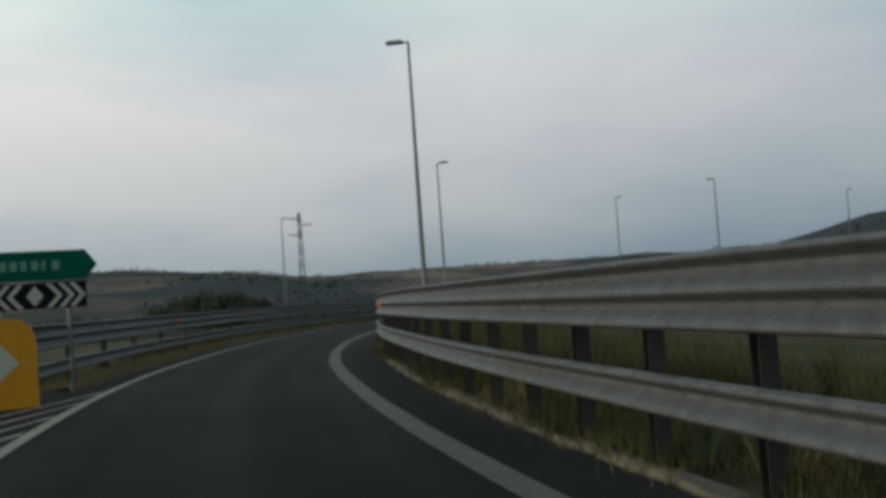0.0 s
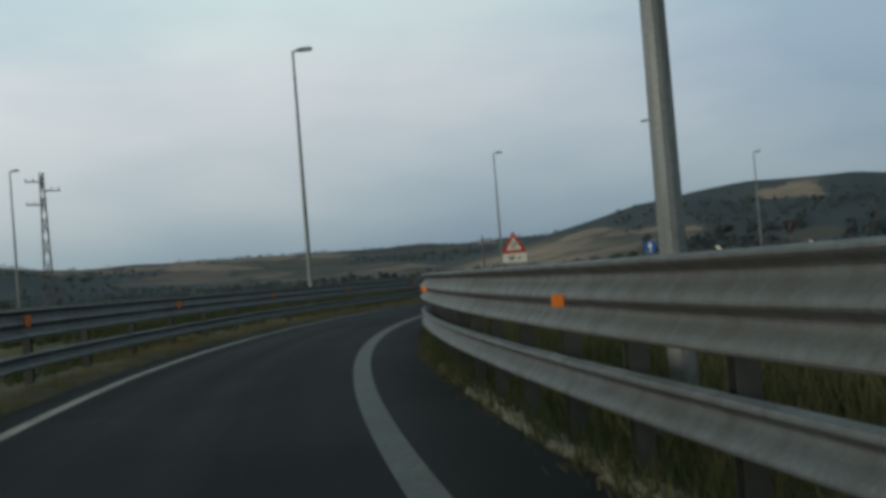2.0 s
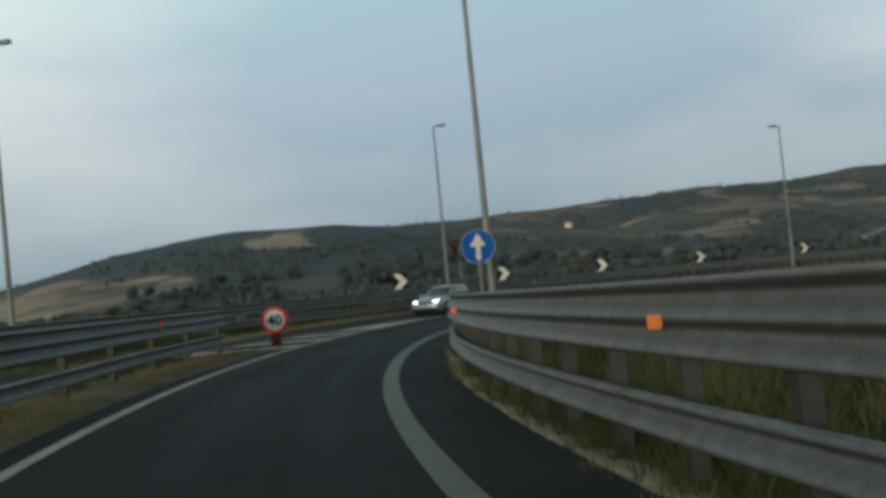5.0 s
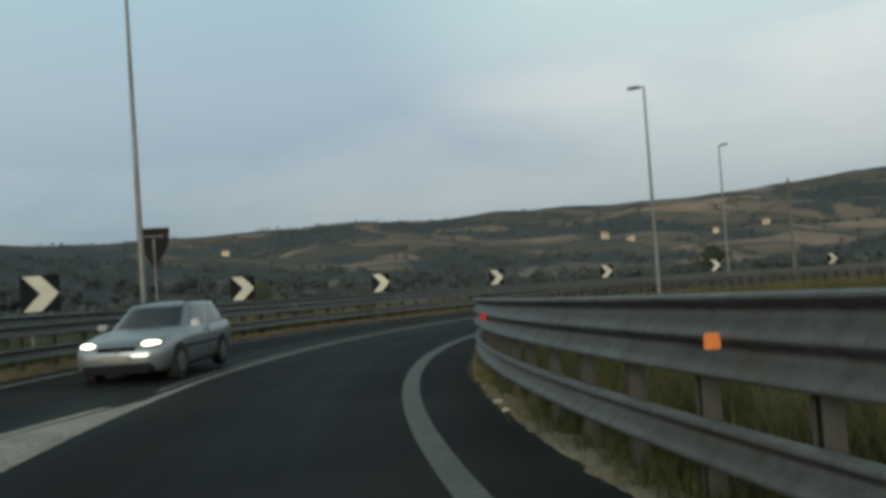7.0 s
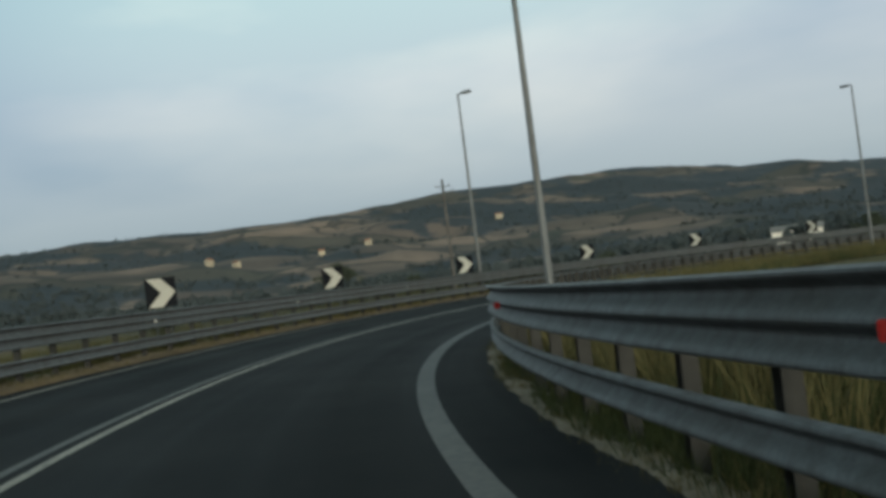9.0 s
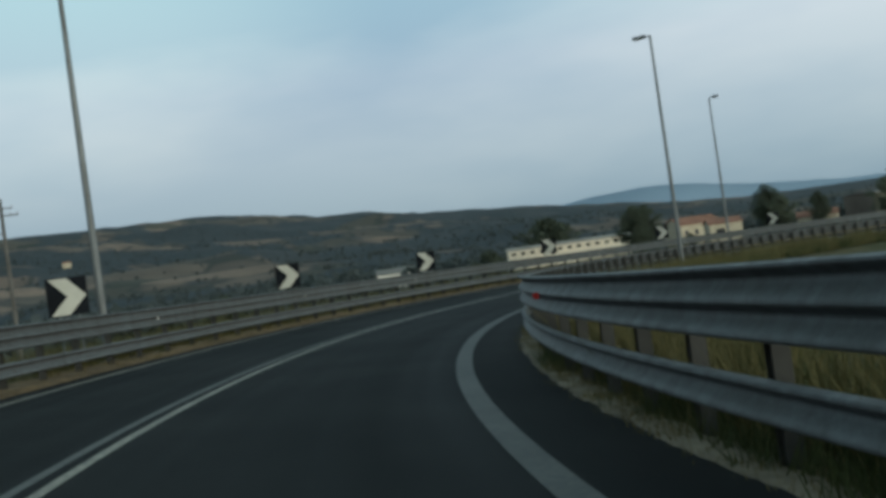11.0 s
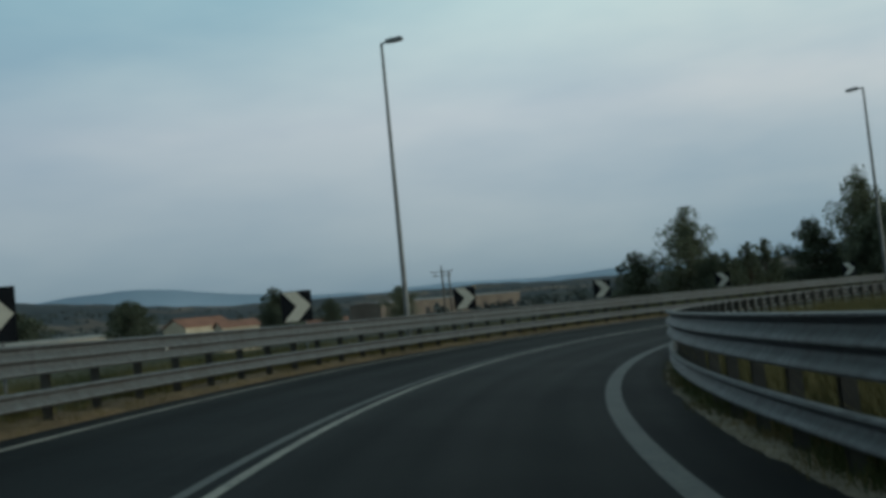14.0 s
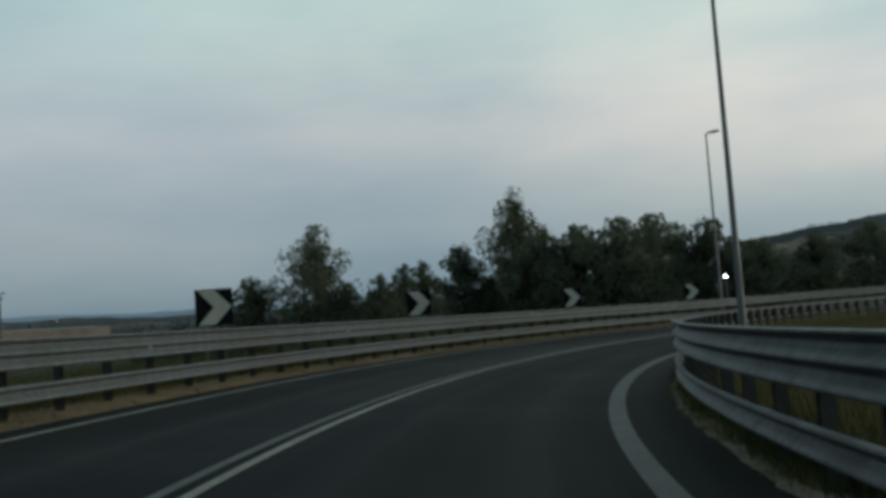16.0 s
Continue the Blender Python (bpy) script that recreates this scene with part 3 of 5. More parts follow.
def guard_rail(name, s0, s1, off, side, label, post_gap=1.333, panel=4.0, material=None, refl=(), low=(0.26, 0.53), lift=lambda s: 0.0, low_lift=lambda s: 0.0):
    """side: +1 when the road lies to its left, -1 when to its right; off: of the sheet's hollow."""
    f = off if callable(off) else (lambda s: off)
    g = thing(name, Matrix(), label, "guard rail", "guard rails")
    lower = beam_profile(WAVES2, *low)
    s = s0
    while s < s1 - 0.5:
        e = min(s + panel, s1)
        part("upper_beam", sweep(UPPER, s - 0.06, e, f, side, 1.0, lift), material or ZINC, g)
        part("lower_beam", sweep(lower, s - 0.06, e, f, side, 1.0, low_lift), material or ZINC, g)
        s = e
    for s in np.arange(s0 + 0.6, s1, post_gap):
        o = float(f(s)) - side * 0.20
        turn = math.degrees(-bearing(s)) + (90 if side > 0 else -90)
        p = at(s, o, float(lift(s)))
        part("post", POST_MESH, None, g, at_pose=pose(*p, 0, 0, turn))
        p = at(s, float(f(s)) - side * 0.01, float(lift(s)))
        part("spacer", BLOCK_MESH, None, g, at_pose=pose(*p, 0, 0, turn + 180))
    for s, material in refl:
        tall = material is ORANGE and side < 0
        p = at(s, float(f(s)) + side * 0.135, (0.92 if tall else 0.90 if side < 0 else 0.91) + float(lift(s)))
        k = 0.055 if material is CLEAR else 0.085
        part("reflector", box(0.02, k, 0.19 if tall else k, 0, 0, 0.02, 0.006), material, g, at_pose=pose(*p, 0, 0, math.degrees(-bearing(s)) + 65 * side))
    return g


guard_rail("guard_rail", -20, 322, -2.60, 1, "weathered triple-wave galvanised guard rail inside the curve", refl=[(s, ORANGE) for s in (19.7, 28.6, 37.2, 45.8, 54.3, 62.8, 72.2, 81.7, 91.2, 100.8, 110.5)] + [(119.1 + 9.4 * i, REDREF) for i in range(8)], material=ZINC_OLD, lift=lambda s: float(np.interp(s, (5, 16, 23, 35, 60, 90, 120, 178, 235), (0.20, 0.165, 0.14, 0.095, 0.10, 0.085, 0.06, 0.01, 0.015))), low_lift=lambda s: float(np.interp(s, (5, 16, 40, 62, 120, 180, 235), (0.14, 0.16, 0.15, 0.07, 0.06, 0.03, -0.01))))
guard_rail("guard_rail", 17, 103, lambda s: 3.80 + max(0, s - 92) * 0.045, -1, "grey galvanised guard rail along the ramp's outer edge", post_gap=2.667, refl=[(29.2 + 8.55 * i, ORANGE) for i in range(9)], low=(0.28, 0.53))
guard_rail("guard_rail", 64, 322, lambda s: 7.22 + max(0, 123 - s) * 0.18, -1, "galvanised guard rail outside the oncoming lane", refl=[(69.5 + 9.0 * i, CLEAR) for i in range(28)], low=(0.25, 0.53))

# ---- street lamps ----
def street_lamp(m, label):
    """A tall tapered pole with a short flat lantern; the lantern points along the thing's +x."""
    g = thing("street_lamp", m, label, "street lamp", "street lamps")
    part("pole", tube(0.11, 0.05, 11.75, 14, Matrix.Translation((0, 0, -0.3))), POLE, g)
    part("base_plate", box(0.4, 0.4, 0.05, 0, 0, -0.02, 0.01), POLE, g)
    part("bracket", tube(0.035, 0.03, 0.35, 8, pose(0, 0, 11.42, 0, 84, 0)), POLE, g)
    lantern = bmesh.new()
    bmesh.ops.create_cube(lantern, size=1.0, matrix=Matrix.Translation((0.55, 0, 11.47)) @ Matrix.Diagonal((0.72, 0.30, 0.14, 1)))
    for v in lantern.verts:
        if v.co.z > 11.47:
            v.co.y *= 0.6
            v.co.x = 0.55 + (v.co.x - 0.55) * 0.85
        if v.co.x > 0.6:
            v.co.y *= 0.75
    bmesh.ops.bevel(lantern, geom=lantern.edges[:], offset=0.025, segments=2, affect="EDGES")
    part("lantern", lantern, POLE, g)
    part("lens", box(0.42, 0.2, 0.03, 0.6, 0, 11.375, 0.01), WHITE, g)
    return g


first_lamp = None
for s, off in ((37.8, -3.55), (103.3, -3.44), (158.2, -3.75), (211.65, -3.28), (261.7, -3.65), (71.1, 5.05), (134.1, 8.70), (185.9, 8.2), (237.4, 8.25), (291.3, 7.9), (108.1, 14.38)):
    p = at(s, off)
    turn = math.degrees(-bearing(s)) + (180 if off < 0 else 0)
    if first_lamp is None:
        first_lamp = street_lamp(pose(*p, 0, 0, turn), "tall grey steel street lamp behind the guard rail, unlit")
    else:
        copy_thing(first_lamp, pose(*p, 0, 0, turn))
copy_thing(first_lamp, pose(14.6, 104, 0.6, 0, 0, -60))

# ---- curve chevrons ----
def chevron_sign(m):
    g = thing("chevron_sign", m, "square black chevron board with a white arrow, behind the guard rail", "road sign", "curve chevrons")
    w = 0.46
    part("panel", slab([(-w, -w), (w, -w), (w, w), (-w, w)], 0.02), BLACK, g)
    arrow = [(-.40, .44), (.02, .44), (.43, 0), (.02, -.44), (-.40, -.44), (0.0, 0)]
    part("arrow", slab(arrow, 0.004, -0.005), WHITE, g, "dirty white arrow")
    for x in (-0.22, 0.22):
        part("post", tube(0.03, 0.03, 2.5, 8, Matrix.Translation((x, 0.06, -2.1))), POLE, g)
    return g


first_sign = None
for s, off in zip((128.5, 139.8, 151.0, 162.1, 173.4, 184.7, 196.6, 207.8, 219.5, 231.0, 242.4, 254.5, 266.1, 278.3, 289.5), (8.35, 8.35, 8.35, 8.36, 8.35, 8.31, 8.32, 8.48, 8.53, 8.56, 8.59, 8.69, 8.7, 8.6, 8.62)):
    p, q = at(s, off, 1.72), at(s - 24, 0.5, 1.3)
    d = q - p
    m = pose(*p, 0, 0, math.degrees(math.atan2(d.x, -d.y)))
    first_sign = chevron_sign(m) if first_sign is None else copy_thing(first_sign, m) or first_sign

# ---- road signs ----
def stand_z(x, y):
    return float(ground_z([x], [y])[0]) - 0.1


def facing(p, q, up=0.0):
    """A pose at p whose face (-y) looks level towards q."""
    d = Vector(q) - Vector(p)
    return pose(p[0], p[1], p[2] + up, 0, 0, math.degrees(math.atan2(d.x, -d.y)))


def words(name, text, size, x, z, y, material, parent, label=""):
    """Flat letters of the built-in font on a sign's face."""
    cu = bpy.data.curves.new(name, "FONT")
    cu.body, cu.size, cu.extrude, cu.offset = text, size, 0.0015, 0.016 * size
    cu.align_x, cu.align_y = "CENTER", "CENTER"
    tmp = new("letters", cu)
    me = bpy.data.meshes.new_from_object(tmp.evaluated_get(bpy.context.evaluated_depsgraph_get()))
    bpy.data.objects.remove(tmp)
    me.materials.clear()
    return part(name, me, material, parent, label, pose(x, y, z, 90, 0, 0))


def outset(points, k):
    cx, cz = sum(p[0] for p in points) / len(points), sum(p[1] for p in points) / len(points)
    return [(cx + (x - cx) * k, cz + (z - cz) * k) for x, z in points]


def rounded(points, r, steps=5):
    """The outline with its corners rounded."""
    out, k = [], len(points)
    for i in range(k):
        a, b, c = (Vector(points[(i + j - 1) % k]) for j in range(3))
        u, w = (a - b).normalized(), (c - b).normalized()
        half = u.angle(w) / 2
        d = r / math.tan(half)
        p0, p1 = b + u * d, b + w * d
        for t in range(steps + 1):
            f = t / steps
            out.append(tuple(p0 * (1 - f) ** 2 + b * 2 * f * (1 - f) + p1 * f * f))
    return out


def up_arrow(x, z0, z1, stem, head_w, head_h, flip=1):
    a = [(-stem, 0), (stem, 0), (stem, 1), (head_w, 1), (0, 2), (-head_w, 1), (-stem, 1)]
    top = z1 - head_h if flip > 0 else z0 + head_h
    zs = {0: z0 if flip > 0 else z1, 1: top, 2: z1 if flip > 0 else z0}
    out = [(x + px, zs[k]) for px, k in a]
    return out if flip > 0 else out[::-1]


# two-way traffic triangle with its distance plate
p = at(73.4, -3.53)
tri = thing("warning_sign", facing(p, at(50, -0.5)), "red-bordered triangular two-way traffic sign with a 50 m plate", "road sign")
B = 2.15
shape = [(-0.53, B), (0.53, B), (0, B + 0.94)]
part("panel", slab(rounded(shape, 0.05), 0.02), RED, tri)
part("field", slab(rounded(outset(shape, 0.63), 0.02), 0.004, -0.005), WHITE, tri, "cream white inner field")
part("arrow", slab(up_arrow(0.07, B + 0.17, B + 0.50, 0.018, 0.062, 0.12), 0.003, -0.009), BLACK, tri)
part("arrow", slab(up_arrow(-0.07, B + 0.17, B + 0.50, 0.018, 0.062, 0.12, -1), 0.003, -0.009), BLACK, tri)
part("distance_plate", slab(rounded([(-0.53, B - 0.41), (0.53, B - 0.41), (0.53, B - 0.03), (-0.53, B - 0.03)], 0.03), 0.02), WHITE, tri, "white plate reading 50 m")
words("number", "50", 0.27, -0.13, B - 0.23, -0.006, BLACK, tri)
words("unit", "m", 0.25, 0.20, B - 0.23, -0.006, BLACK, tri)
part("post", tube(0.032, 0.032, B + 0.9, 10, Matrix.Translation((0, 0.055, -0.4))), POLE, tri)
for z in (B + 0.12, B - 0.22):
    part("clamp", box(0.16, 0.05, 0.04, 0, 0.04, z, 0.005), POLE, tri)

# blue straight-ahead disc
p = at(101.5, -3.24)
disc = thing("mandatory_sign", facing(p, at(84, -0.2)), "round blue sign with a white arrow straight ahead", "road sign")
C = 2.46
part("panel", slab(round_outline(0.45, 0, C, 48), 0.02), BLUE, disc)
rim_o, rim_i = round_outline(0.45, 0, C, 48), round_outline(0.440, 0, C, 48)
rv = [(x, -0.004, z) for x, z in rim_o] + [(x, -0.004, z) for x, z in rim_i]
part("rim", (rv, [(i, (i + 1) % 48, 48 + (i + 1) % 48, 48 + i) for i in range(48)]), WHITE, disc)
part("arrow", slab([(x + 0.02 * (z - C), z) for x, z in up_arrow(0, C - 0.36, C + 0.34, 0.058, 0.21, 0.33)], 0.004, -0.006), WHITE, disc)
part("post", tube(0.035, 0.035, C + 0.65, 10, Matrix.Translation((0, 0.06, -0.4))), POLE, disc)
part("clamp", box(0.16, 0.05, 0.04, 0, 0.045, C, 0.005), POLE, disc)

# speed limit on a low stand at the end of the ramp's rail
p = at(104.6, 3.27)
lim = thing("speed_limit_sign", facing(p, at(86, 0.2)), "low round 40 speed limit sign with a red rim", "road sign")
C = 0.80
part("panel", slab(round_outline(0.41, 0, C, 48), 0.02), RED, lim)
part("field", slab(round_outline(0.31, 0, C, 44), 0.004, -0.006), WHITE, lim, "white inner disc")
words("lettering", "40", 0.44, 0, C - 0.01, -0.011, BLACK, lim)
part("stand", box(0.30, 0.10, 0.46, 0, 0.09, -0.06, 0.02), STAND_RED, lim, "dark red sheet-metal stand")
part("foot", box(0.5, 0.4, 0.08, 0, 0.1, -0.06, 0.02), STAND_RED, lim)

# back of a give-way sign
p = Vector((91.57, 97.84, stand_z(91.57, 97.84)))
giv = thing("give_way_sign", facing(p, p * 2 - at(104, 0)), "give-way sign with a dark weathered back, behind the rail", "road sign")
V = 2.96 - p.z
shape = [(0, V), (0.60, V + 1.10), (0.65, V + 1.76), (-0.65, V + 1.76), (-0.60, V + 1.10)]
part("panel", slab(rounded(shape, 0.05), 0.02), RED, giv)
part("field", slab(rounded(outset(shape, 0.70), 0.02), 0.004, -0.005), WHITE, giv)
part("back_sheet", slab(rounded(outset(shape, 0.99), 0.05), 0.004, 0.022), SIGN_BACK, giv, "dark weathered back")
part("post", tube(0.04, 0.04, V + 1.7, 10, Matrix.Translation((0, 0.07, -0.4))), POLE, giv)
part("rail", box(0.8, 0.03, 0.04, 0, 0.035, V + 1.4), POLE, giv)

# nose of the fork: yellow divider, direction arrow and black-and-white board
q0 = at(2, 0)
p = at(15.0, 3.70)
nose = thing("gore_marker", facing(p, q0), "yellow rounded divider marker with a white arrow at the fork", "road marker")
v, f = slab([(-0.62, -0.05), (0.62, -0.05), (0.62, 1.0)] + [(0.62 - 0.35 * (1 - math.cos(a)), 1.0 + 0.36 * math.sin(a)) for a in (0.5, 1.0, 1.3, 1.57)] + [(-0.27 - 0.35 * math.sin(a), 1.0 + 0.36 * math.cos(a)) for a in (0.01, 0.4, 0.9, 1.4)] + [(-0.62, 1.0)], 0.10)
part("shell", (v, f), YELLOW, nose)
part("arrow", slab([(-0.55, 0.35), (0.0, 0.35), (0.36, 0.68), (0.0, 1.12), (-0.55, 1.12)], 0.004, -0.006), WHITE, nose)
part("rib", box(1.1, 0.06, 0.1, 0, 0.14, 0.2, 0.01), YELLOW, nose)

p = at(17.4, 3.25, 0.28)
dirn = thing("direction_sign", facing(p, q0), "green direction arrow sign over a black-and-white fork board", "road sign")
part("panel", slab([(-1.30, 1.72), (0.42, 1.72), (0.62, 1.97), (0.42, 2.24), (-1.30, 2.24)], 0.025), GREEN, dirn)
for i, w in enumerate((0.12, 0.12, 0.10, 0.12, 0.06, 0.12)):
    part("letter_bar", slab([(-0.98 + i * 0.17, 1.90), (-0.98 + i * 0.17 + w, 1.90), (-0.98 + i * 0.17 + w, 2.07), (-0.98 + i * 0.17, 2.07)], 0.003, -0.004), PALE_GREEN, dirn)
fork = part("fork_board", slab([(-1.30, 1.22), (0.42, 1.22), (0.42, 1.68), (-1.30, 1.68)], 0.02), BLACK, dirn, "black board with white chevrons")
M_ = 1.45
for cx in (-0.05, 0.15, 0.33):
    part("chevron", slab([(cx - 0.20, M_ + 0.21), (cx - 0.11, M_ + 0.21), (cx + 0.07, M_), (cx - 0.11, M_ - 0.21), (cx - 0.20, M_ - 0.21), (cx - 0.02, M_)], 0.003, -0.004), WHITE, fork)
    k = -0.86 - cx
    part("chevron", slab([(k + 0.20, M_ - 0.21), (k + 0.11, M_ - 0.21), (k - 0.07, M_), (k + 0.11, M_ + 0.21), (k + 0.20, M_ + 0.21), (k + 0.02, M_)], 0.003, -0.004), WHITE, fork)
part("chevron", slab([(-0.57, M_), (-0.43, M_ - 0.18), (-0.29, M_), (-0.43, M_ + 0.18)], 0.003, -0.004), WHITE, fork)
for x in (-0.95, 0.12):
    part("post", tube(0.04, 0.04, 2.9, 10, Matrix.Translation((x, 0.07, -0.7))), POLE, dirn)


# ---- painted hatching in the two forks ----
def stripe(quad, label):
    me = mesh_of("hatch_stripe", [at(s, o, 0.008) for s, o in quad], [(0, 1, 2, 3)], PAINT)
    tagged(new("hatch_stripe", me), label, "road marking", kind="structure")


for s in (103.7, 106.8, 109.8):
    back = 0.45 * (gore_far(s - 1) - left_line(s))
    stripe([(s, left_line(s) + 0.11), (s + 1.0, left_line(s) + 0.11), (s + 1.0 - back, gore_far(s + 1.0 - back) - 0.1), (s - back, gore_far(s - back) - 0.1)], "broad white hatch stripe in the fork")
stripe([(112.9, left_line(112) + 0.11), (119.6, left_line(119) + 0.10), (116.0, gore_far(116.0) - 0.1), (112.2, gore_far(112.2) - 0.1)], "solid white tip of the painted fork")
for s in (10.4, 12.0, 13.6, 15.2, 16.9):
    stripe([(s - 0.35, 2.51), (s, 2.51), (s - 2.7, 3.4), (s - 3.05, 3.4)], "thin white hatch stripe by the divider")

# ---- the silver estate car in the oncoming lane ----
def car_paint():
    m, n, l, b = shader("silver_car_paint", 0.30, 0.65)
    l.new(ramp(n, l, noise_node(n, l, 1.5, 3), [(0.3, (0.20, 0.22, 0.245)), (0.7, (0.25, 0.27, 0.295))]), b.inputs["Base Color"])
    return m


CARPAINT = car_paint()
BUMPER = plain("dull_silver_bumper", (0.105, 0.112, 0.12), (0.135, 0.142, 0.15), 6, 0.6, bump=0.05)
TYRE = plain("tyre_rubber", (0.012, 0.012, 0.012), (0.03, 0.03, 0.03), 20, 0.85)
TRIM = plain("black_trim", (0.012, 0.012, 0.013), (0.03, 0.03, 0.03), 20, 0.6)
GLASS, _, _, gb = shader("dark_car_glass", 0.06)
gb.inputs["Base Color"].default_value = (0.016, 0.019, 0.022, 1)
gb.inputs["IOR"].default_value = 1.6
LIT, _, _, lb_ = shader("lit_headlamp", 0.2)
lb_.inputs["Base Color"].default_value = (0.9, 0.85, 0.7, 1)
lb_.inputs["Emission Color"].default_value = (1.0, 0.88, 0.62, 1)
lb_.inputs["Emission Strength"].default_value = 4.0


def estate_car(m):
    """Nose towards -y, 4.45 m long, 1.70 wide, 1.5 high."""
    g = thing("car", m, "silver estate car driving with its headlamps on", "car")
    # stations along the length: y, half width at sill, shoulder, height of bonnet or waist, floor height
    st = [(-2.25, .50, .56, .58, .34), (-2.20, .66, .70, .68, .25), (-2.08, .76, .79, .745, .20), (-1.85, .82, .84, .80, .18), (-1.4, .84, .86, .875, .18), (-0.98, .85, .86, .935, .18), (-0.5, .85, .87, .95, .18),
          (0.6, .85, .87, .96, .18), (1.5, .84, .86, .97, .20), (1.95, .82, .84, .98, .26), (2.14, .78, .81, .97, .30), (2.22, .68, .74, .90, .36)]
    verts, faces, k = [], [], 15
    for y, ws, wh, h, fl in st:
        half = [(ws * .88, fl), (ws, fl + .10), (wh, fl + (h - fl) * .45), (wh * .995, fl + (h - fl) * .72), (wh * .96, h - .06), (wh * .88, h - .008), (wh * .5, h + .022)]
        verts += [(-x, y, z) for x, z in half] + [(0, y, h + .03)] + [(x, y, z) for x, z in half[::-1]]
    for i in range(len(st) - 1):
        faces += [(i * k + j, i * k + (j + 1) % k, (i + 1) * k + (j + 1) % k, (i + 1) * k + j) for j in range(k)]
    faces += [tuple(range(k - 1, -1, -1)), tuple(range((len(st) - 1) * k, len(st) * k))]
    part("body", mesh_of("body", verts, faces, CARPAINT, True), None, g)
    # cabin: rounded rings from the waist up to the domed roof; panes are cut out of its wall
    around, ups = 120, [0, .10, .2, .34, .5, .66, .8, .9, 1.0, 1.06, 1.1, 1.12]
    grid, turns = [], np.linspace(0, 2 * math.pi, 2401)
    ox, oy = np.sign(np.cos(turns)) * np.abs(np.cos(turns)) ** .42 * .75, np.sign(np.sin(turns)) * np.abs(np.sin(turns)) ** .42 * 1.5
    run = np.concatenate([[0], np.cumsum(np.hypot(np.diff(ox), np.diff(oy)))])
    turns = np.interp(np.arange(around) * run[-1] / around, run, turns)
    for v in ups:
        u, shrink = min(v, 1.0), 1 - max(0, v - 1) * 5.6
        y0, y1, w = -1.02 + .86 * u ** .92, 2.13 - .32 * u ** 1.6, .80 - .185 * u ** 1.25
        z = .93 + .475 * u + (.055 * (1 - shrink ** 2) if v > 1 else 0)
        ring = []
        for q in range(around):
            c, s_ = math.cos(turns[q]), math.sin(turns[q])
            ring.append((math.copysign(abs(c) ** .42, c) * w * shrink, (y0 + y1) / 2 + math.copysign(abs(s_) ** .42, s_) * (y1 - y0) / 2 * shrink, z))
        grid.append(ring)
    panes, shell = {}, []
    for r in range(len(ups) - 1):
        for q in range(around):
            quad = [grid[r][q], grid[r][(q + 1) % around], grid[r + 1][(q + 1) % around], grid[r + 1][q]]
            lean, name = (ups[r] + ups[r + 1]) / 2, None
            mid_turn = turns[q] + (turns[(q + 1) % around] - turns[q]) % (2 * math.pi) / 2
            across, along = (math.copysign(abs(f) ** .42, f) for f in (math.cos(mid_turn), math.sin(mid_turn)))
            if .10 < lean < .9:
                if along < -.9 and abs(across) < .90:
                    name = ("windscreen", 0)
                elif along > .9 and abs(across) < .82 and lean > .2:
                    name = ("rear_window", 0)
                elif abs(across) > .93 and -.84 < along < .86 and min(abs(along + .10), abs(along - .45)) > .035:
                    name = ("side_window", (1 if across > 0 else -1) * (1 if along < -.10 else 2 if along < .45 else 3))
            (panes.setdefault(name, []) if name else shell).append(quad)
    for (name, _), quads in panes.items():
        part(name, mesh_of(name, [v for quad in quads for v in quad], [tuple(range(4 * i, 4 * i + 4)) for i in range(len(quads))], GLASS), None, g, "dark tinted glass")
    cabin = bmesh.new()
    cabin.from_mesh(mesh_of("cabin", [v for quad in shell for v in quad], [tuple(range(4 * i, 4 * i + 4)) for i in range(len(shell))]))
    bmesh.ops.remove_doubles(cabin, verts=cabin.verts[:], dist=0.0005)
    for f in cabin.faces:
        f.smooth = True
    part("cabin", cabin, CARPAINT, g)
    for sx in (-1, 1):
        part("roof_rail", box(.03, 1.7, .03, sx * .54, .75, 1.435, .008), TRIM, g)
        mir = part("mirror", box(.20, .11, .13, sx * .93, -.60, .95, .03), CARPAINT, g)
        part("mirror_glass", box(.15, .01, .09, sx * .93, -.54, .97), GLASS, mir)
        part("side_strip", box(.02, 2.6, .06, sx * .86, .1, .55, .006), TRIM, g)
        part("door_seam", box(.012, .012, .62, sx * .862, .38, .33), TRIM, g)
        part("door_handle", box(.03, .16, .03, sx * .865, .18, .82, .008), TRIM, g)
        lamp = bmesh.new()
        bmesh.ops.create_uvsphere(lamp, u_segments=14, v_segments=8, radius=1, matrix=pose(sx * .58, -2.05, .70, -14, 0, sx * 28) @ Matrix.Diagonal((.19, .11, .075, 1)))
        part("headlamp", lamp, LIT, g, "lit headlamp")
        part("fog_lamp", tube(.05, .05, .04, 12, pose(sx * .60, -2.16, .34, 90, 0, 0)), GLASS, g)
        for y in (-1.38, 1.28):
            w = part("wheel", tube(.31, .31, .19, 24, pose(sx * .785 - .095, y, .31, 0, 90, 0)), TYRE, g, "black tyre")
            part("rim", tube(.20, .18, .02, 20, pose(sx * .885 - .01, y, .31, 0, 90, 0)), ZINC, w)
            arch = [(math.cos(a) * .375, math.sin(a) * .375) for a in np.linspace(0, math.pi, 14)]
            arch_in = [(math.cos(a) * .20, math.sin(a) * .20) for a in np.linspace(0, math.pi, 14)]
            av = [(sx * .874, y + c, .31 + z) for c, z in arch] + [(sx * .874, y + c, .31 + z) for c, z in arch_in]
